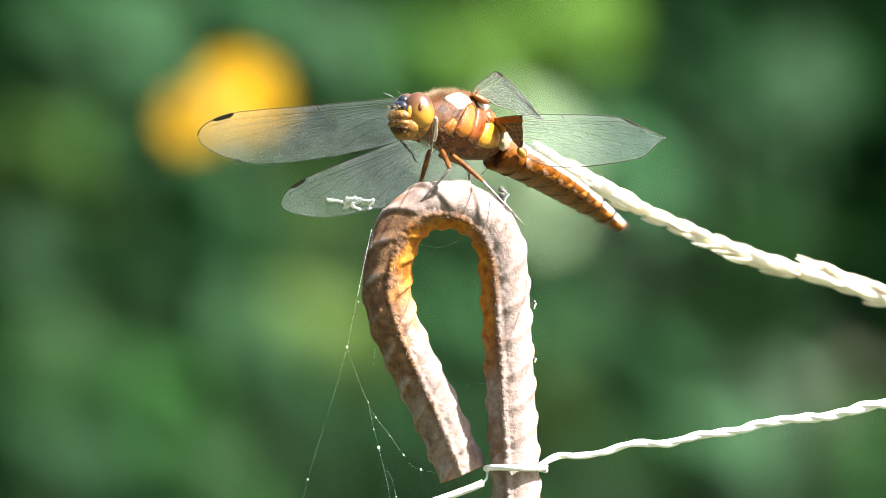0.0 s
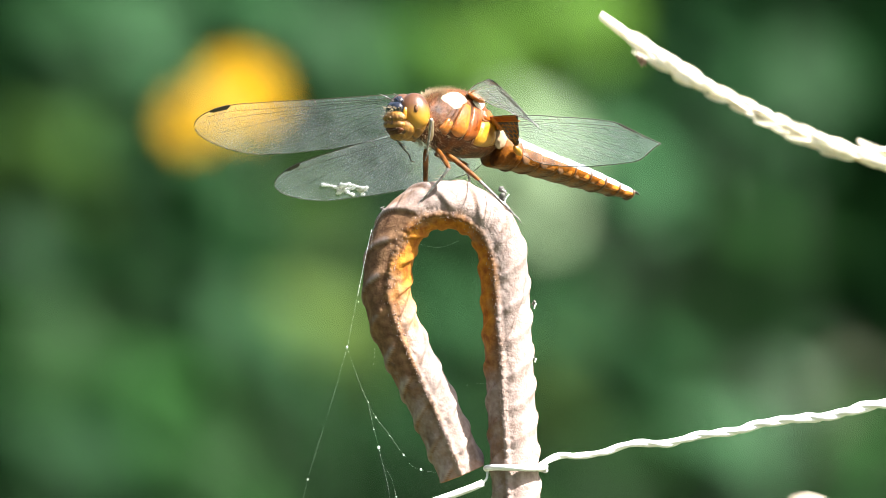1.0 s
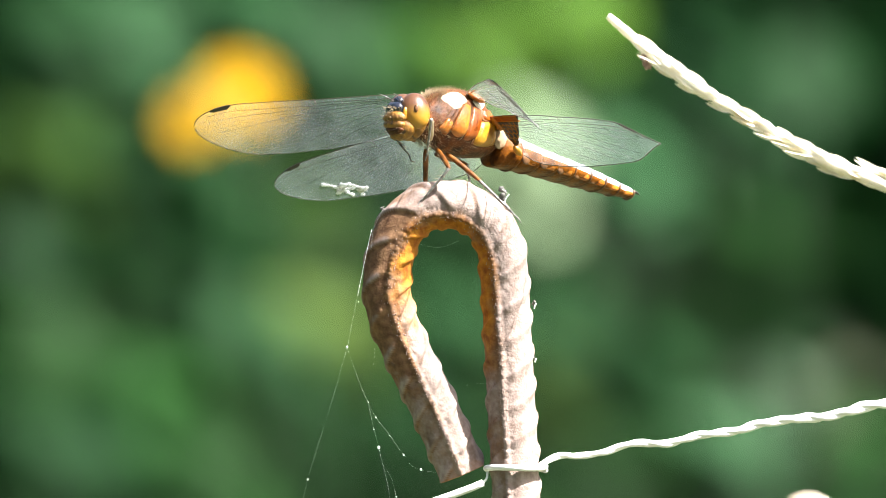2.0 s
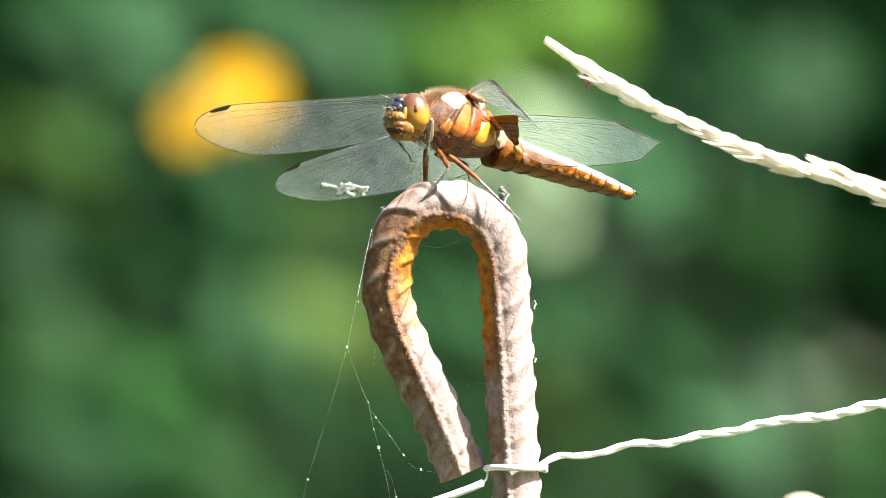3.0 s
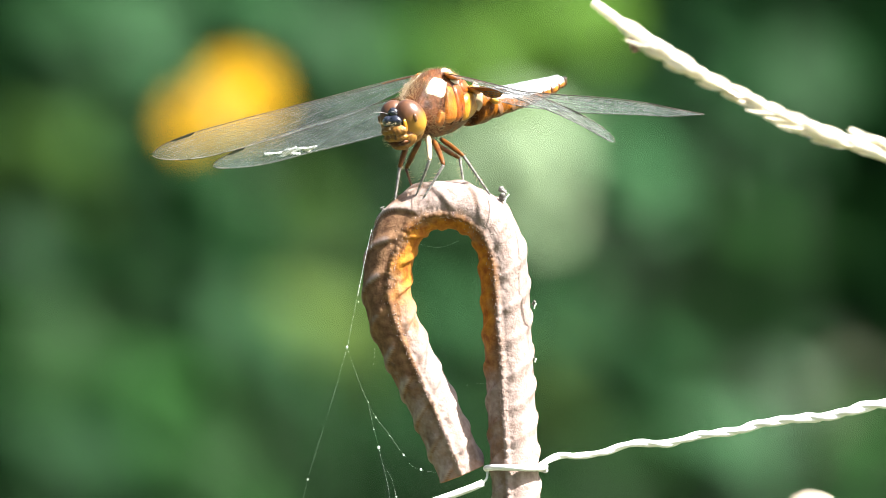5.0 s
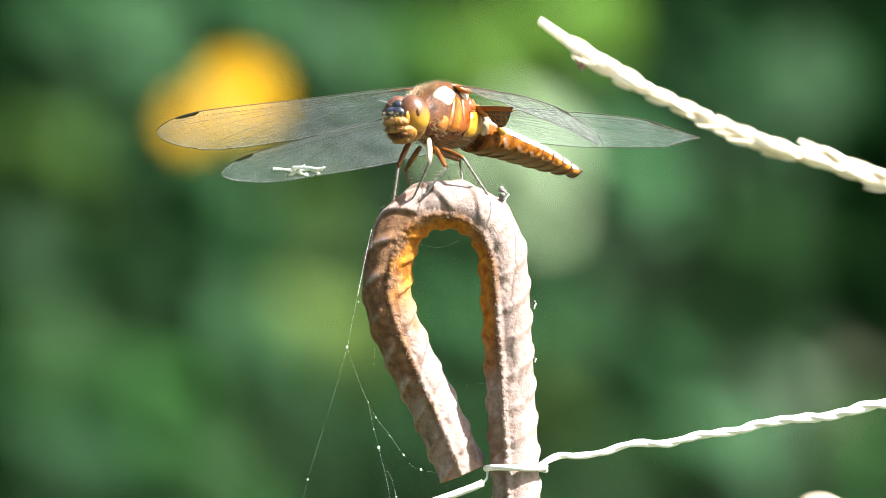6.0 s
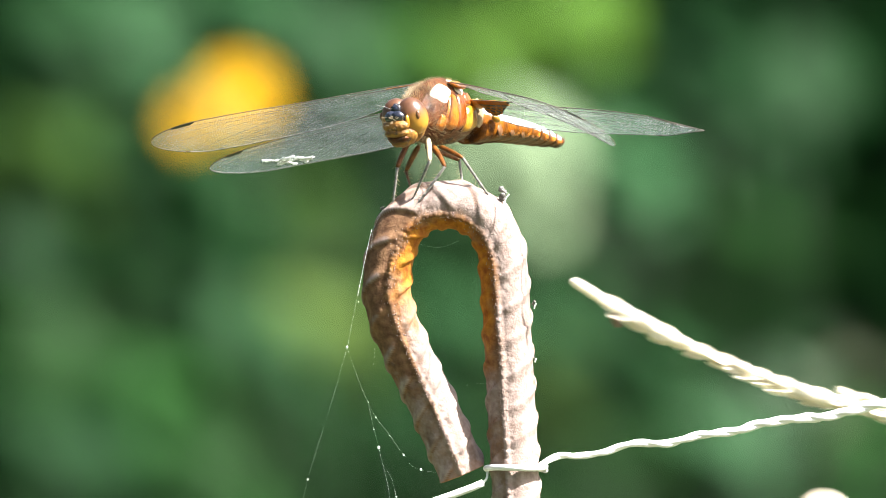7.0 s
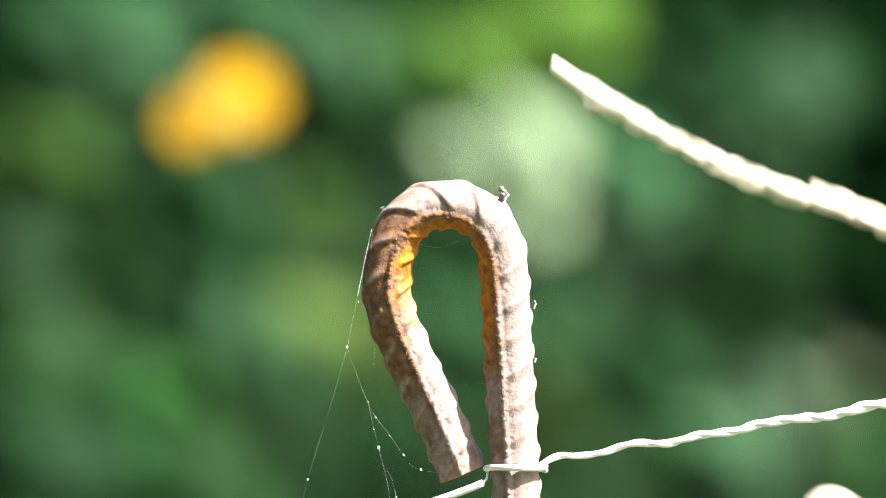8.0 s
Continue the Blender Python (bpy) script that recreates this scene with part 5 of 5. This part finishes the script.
# seconds, then the spike's tip (x mm, z mm) and the height (mm) at which it crosses x = 58.8 mm
SWAY = (
    (0.0, 12.0, 14.0, -6.9), (0.1, 13.0, 12.5, -9.0), (0.2, 15.0, 8.5, -10.7), (0.3, 14.5, 3.9, -14.0), (0.4, 15.2, 2.1, -14.9), (0.5, 24.8, 9.4, -6.8),
    (0.6, 30.6, 12.0, -3.6), (0.7, 33.2, 16.0, 0.6), (0.8, 28.7, 27.1, 10.1), (0.9, 22.4, 33.8, 14.7), (1.0, 20.8, 31.1, 11.9), (1.1, 19.4, 29.3, 10.1),
    (1.2, 16.5, 34.5, 14.3), (1.3, 18.5, 39.0, 19.8), (1.4, 15.1, 35.7, 12.1), (1.5, 13.4, 24.1, 2.5), (1.6, 11.2, 22.6, 1.4), (1.7, 13.8, 25.1, 3.7),
    (2.05, 22.0, 31.0, 9.0), (2.4, 15.0, 27.0, 6.0), (2.8, 18.8, 32.6, 13.0), (2.9, 16.7, 30.3, 8.8), (3.0, 13.5, 27.8, 6.8), (3.1, 16.4, 31.2, 11.1),
    (3.2, 17.2, 29.2, 8.3), (3.3, 12.4, 20.7, 0.0), (3.4, 12.8, 22.4, 1.5), (3.5, 15.6, 27.9, 7.0), (3.6, 12.2, 23.2, 1.2), (3.7, 11.8, 16.9, -1.8),
    (3.8, 11.9, 15.1, -4.7), (3.9, 10.2, 13.6, -10.1), (4.0, 13.9, 12.8, -11.0), (4.1, 16.0, 17.2, -4.4), (4.2, 12.7, 1.3, -18.4), (4.3, 13.6, -8.7, -25.1),
    (4.4, 16.6, -0.2, -18.4), (4.5, 17.9, 6.1, -13.4), (4.6, 22.1, 14.3, -2.9), (4.7, 26.6, 27.1, 11.3), (4.95, 22.0, 33.5, 14.5), (5.25, 14.0, 27.0, 6.0),
    (5.5, 15.0, 31.0, 9.0), (5.8, 12.5, 33.6, 11.3), (5.9, 12.7, 31.9, 11.2), (6.0, 12.7, 30.4, 8.3), (6.1, 9.1, 25.8, 3.1), (6.2, 9.1, 21.3, -1.4),
    (6.3, 8.9, 19.5, -2.2), (6.4, 9.1, 17.2, -4.4), (6.5, 9.1, 17.5, -4.8), (6.6, 11.0, 14.4, -7.2), (6.7, 11.8, 11.2, -11.2), (6.8, 13.2, 7.6, -14.6),
    (6.9, 13.6, -1.7, -20.9), (7.0, 17.1, -4.1, -21.8), (7.1, 24.8, 6.8, -11.8), (7.2, 29.0, 22.5, 5.2), (7.3, 27.5, 34.2, 16.4), (7.4, 27.5, 38.0, 22.5),
    (7.5, 19.2, 34.3, 14.9), (7.6, 15.5, 25.2, 4.6), (7.7, 16.1, 22.8, 2.5), (7.8, 15.2, 29.5, 8.6), (7.9, 15.2, 32.9, 11.3), (8.0, 14.3, 24.8, 3.1),
)
STALK_DEPTH = 0.034


def motions():
    # the dragonfly: perched, turning, then off and away
    body = [(r[0], body_pose(r)) for r in BODY]
    last = list(BODY[-1])
    body.append((7.9, body_pose(last)))
    body.append((7.9334, body_pose([7.9, last[1] - 2, last[2] + 6, last[3], 8] + last[5:])))
    body.append((8.0, Matrix.Translation((-20 * MM, -30 * MM, 46 * MM)) @ body_pose([8, last[1], last[2] + 4, last[3] - 8, 22] + last[5:])))
    walk(fly, body)
    for i, (kind, side) in enumerate((("forewing", 1), ("hindwing", 1), ("forewing", -1), ("hindwing", -1))):
        rows = [(r[0], wing_pose(kind, side, r[6 + 2 * i], r[7 + 2 * i], r[14:16])) for r in BODY]
        sw, ri = last[6 + 2 * i], last[7 + 2 * i]
        rows += [(7.8667, wing_pose(kind, side, sw, ri + (0 if side > 0 else 3), last[14:16])), (7.9, wing_pose(kind, side, sw, ri - (0 if side > 0 else 2), last[14:16])), (7.9334, wing_pose(kind, side, sw - 6, ri + 34, last[14:16])),
                 (7.9667, wing_pose(kind, side, sw - 8, ri - 20, last[14:16])), (8.0, wing_pose(kind, side, sw - 6, ri + 30, last[14:16]))]
        walk(fly_wings[kind, side], rows)
    n = len(fly_abdomen)
    for i, seg in enumerate(fly_abdomen):
        rows = []
        for t, rise, turn, bend in ABDOMEN:
            p = ABDOMEN_BASE.copy()
            for j in range(i + 1):
                e, b = radians(rise + bend * j / (n - 1)), radians(turn)
                d = Vector((math.sin(b) * math.cos(e), -math.cos(b) * math.cos(e), math.sin(e)))
                if j < i:
                    p += d * (25.0 / n)
            rows.append((t, limb_pose(p, p - d, Vector((0, 0, 1)))))
        walk(seg, rows)
    times = sorted({r[0] for r in BODY} | {3.85, 3.95, 4.05, 4.95, 5.25, 5.5, 7.9, 8.0})
    for (name, side), ((femur, tibia), lens) in fly_legs.items():
        up_rows, low_rows = [], []
        for t in times:
            inv = body_pose(lerp_row(BODY, min(t, 7.8))).inverted()
            ends, knees = [], []
            for feet, bends in ((FEET_SIDE, KNEE_SIDE), (FEET_FRONT, KNEE_FRONT)):
                f, b = feet[name, side], bends[name, side]
                # front legs are folded up behind the eyes while it sits sideways
                ends.append(Vector((side * 2.4, 5.0, -3.6)) if f is None else (inv @ (Vector(f) * MM + Vector((0, 0, EYE_H)))) / MM)
                knees.append(Vector((side * 2.6, 4.6, 3.0)) if b is None else (inv @ (Vector(b) * MM + Vector((0, 0, EYE_H)))) / MM)
            k = max(0.0, min(1.0, (t - 3.85) / 0.25))
            foot, knee_to = ends[0].lerp(ends[1], k), knees[0].lerp(knees[1], k)
            if t >= 8.0:
                foot = Vector((side * 2.2, 2.0, -7.5))
            a, b = leg_poses(name, side, lens, foot, knee_to)
            up_rows.append((t, a))
            low_rows.append((t, b))
        walk(femur, up_rows)
        walk(tibia, low_rows)
    # the grass spike, and the straw below it
    k = (DIST + STALK_DEPTH) / DIST
    rows, low = [], []
    home = grass.matrix_basis.inverted()
    for t, x, z, zr in SWAY:
        a = math.atan2(zr - z, 58.8 - x)
        m = home @ Matrix.Translation((x * MM * k, STALK_DEPTH, EYE_H + z * MM * k)) @ Matrix.Rotation(-a, 4, "Y")
        rows.append((t, m))
        end = m @ SPIKE_END
        q = STRAW_END.rotation_difference(end)
        low.append((t, q.to_matrix().to_4x4()))
    walk(spike, rows)
    walk(straw, low)
    walk(arch, [(t, pose(x * MM, -0.2, EYE_H + z * MM)) for t, x, z in
                ((0.0, 42.9, -30.8), (1.0, 44.4, -29.8), (1.7, 44.7, -29.6), (2.8, 43.9, -29.8), (4.5, 44.4, -29.4), (5.8, 45.8, -29.8), (7.0, 46.4, -29.4), (8.0, 47.2, -28.9))])


motions()
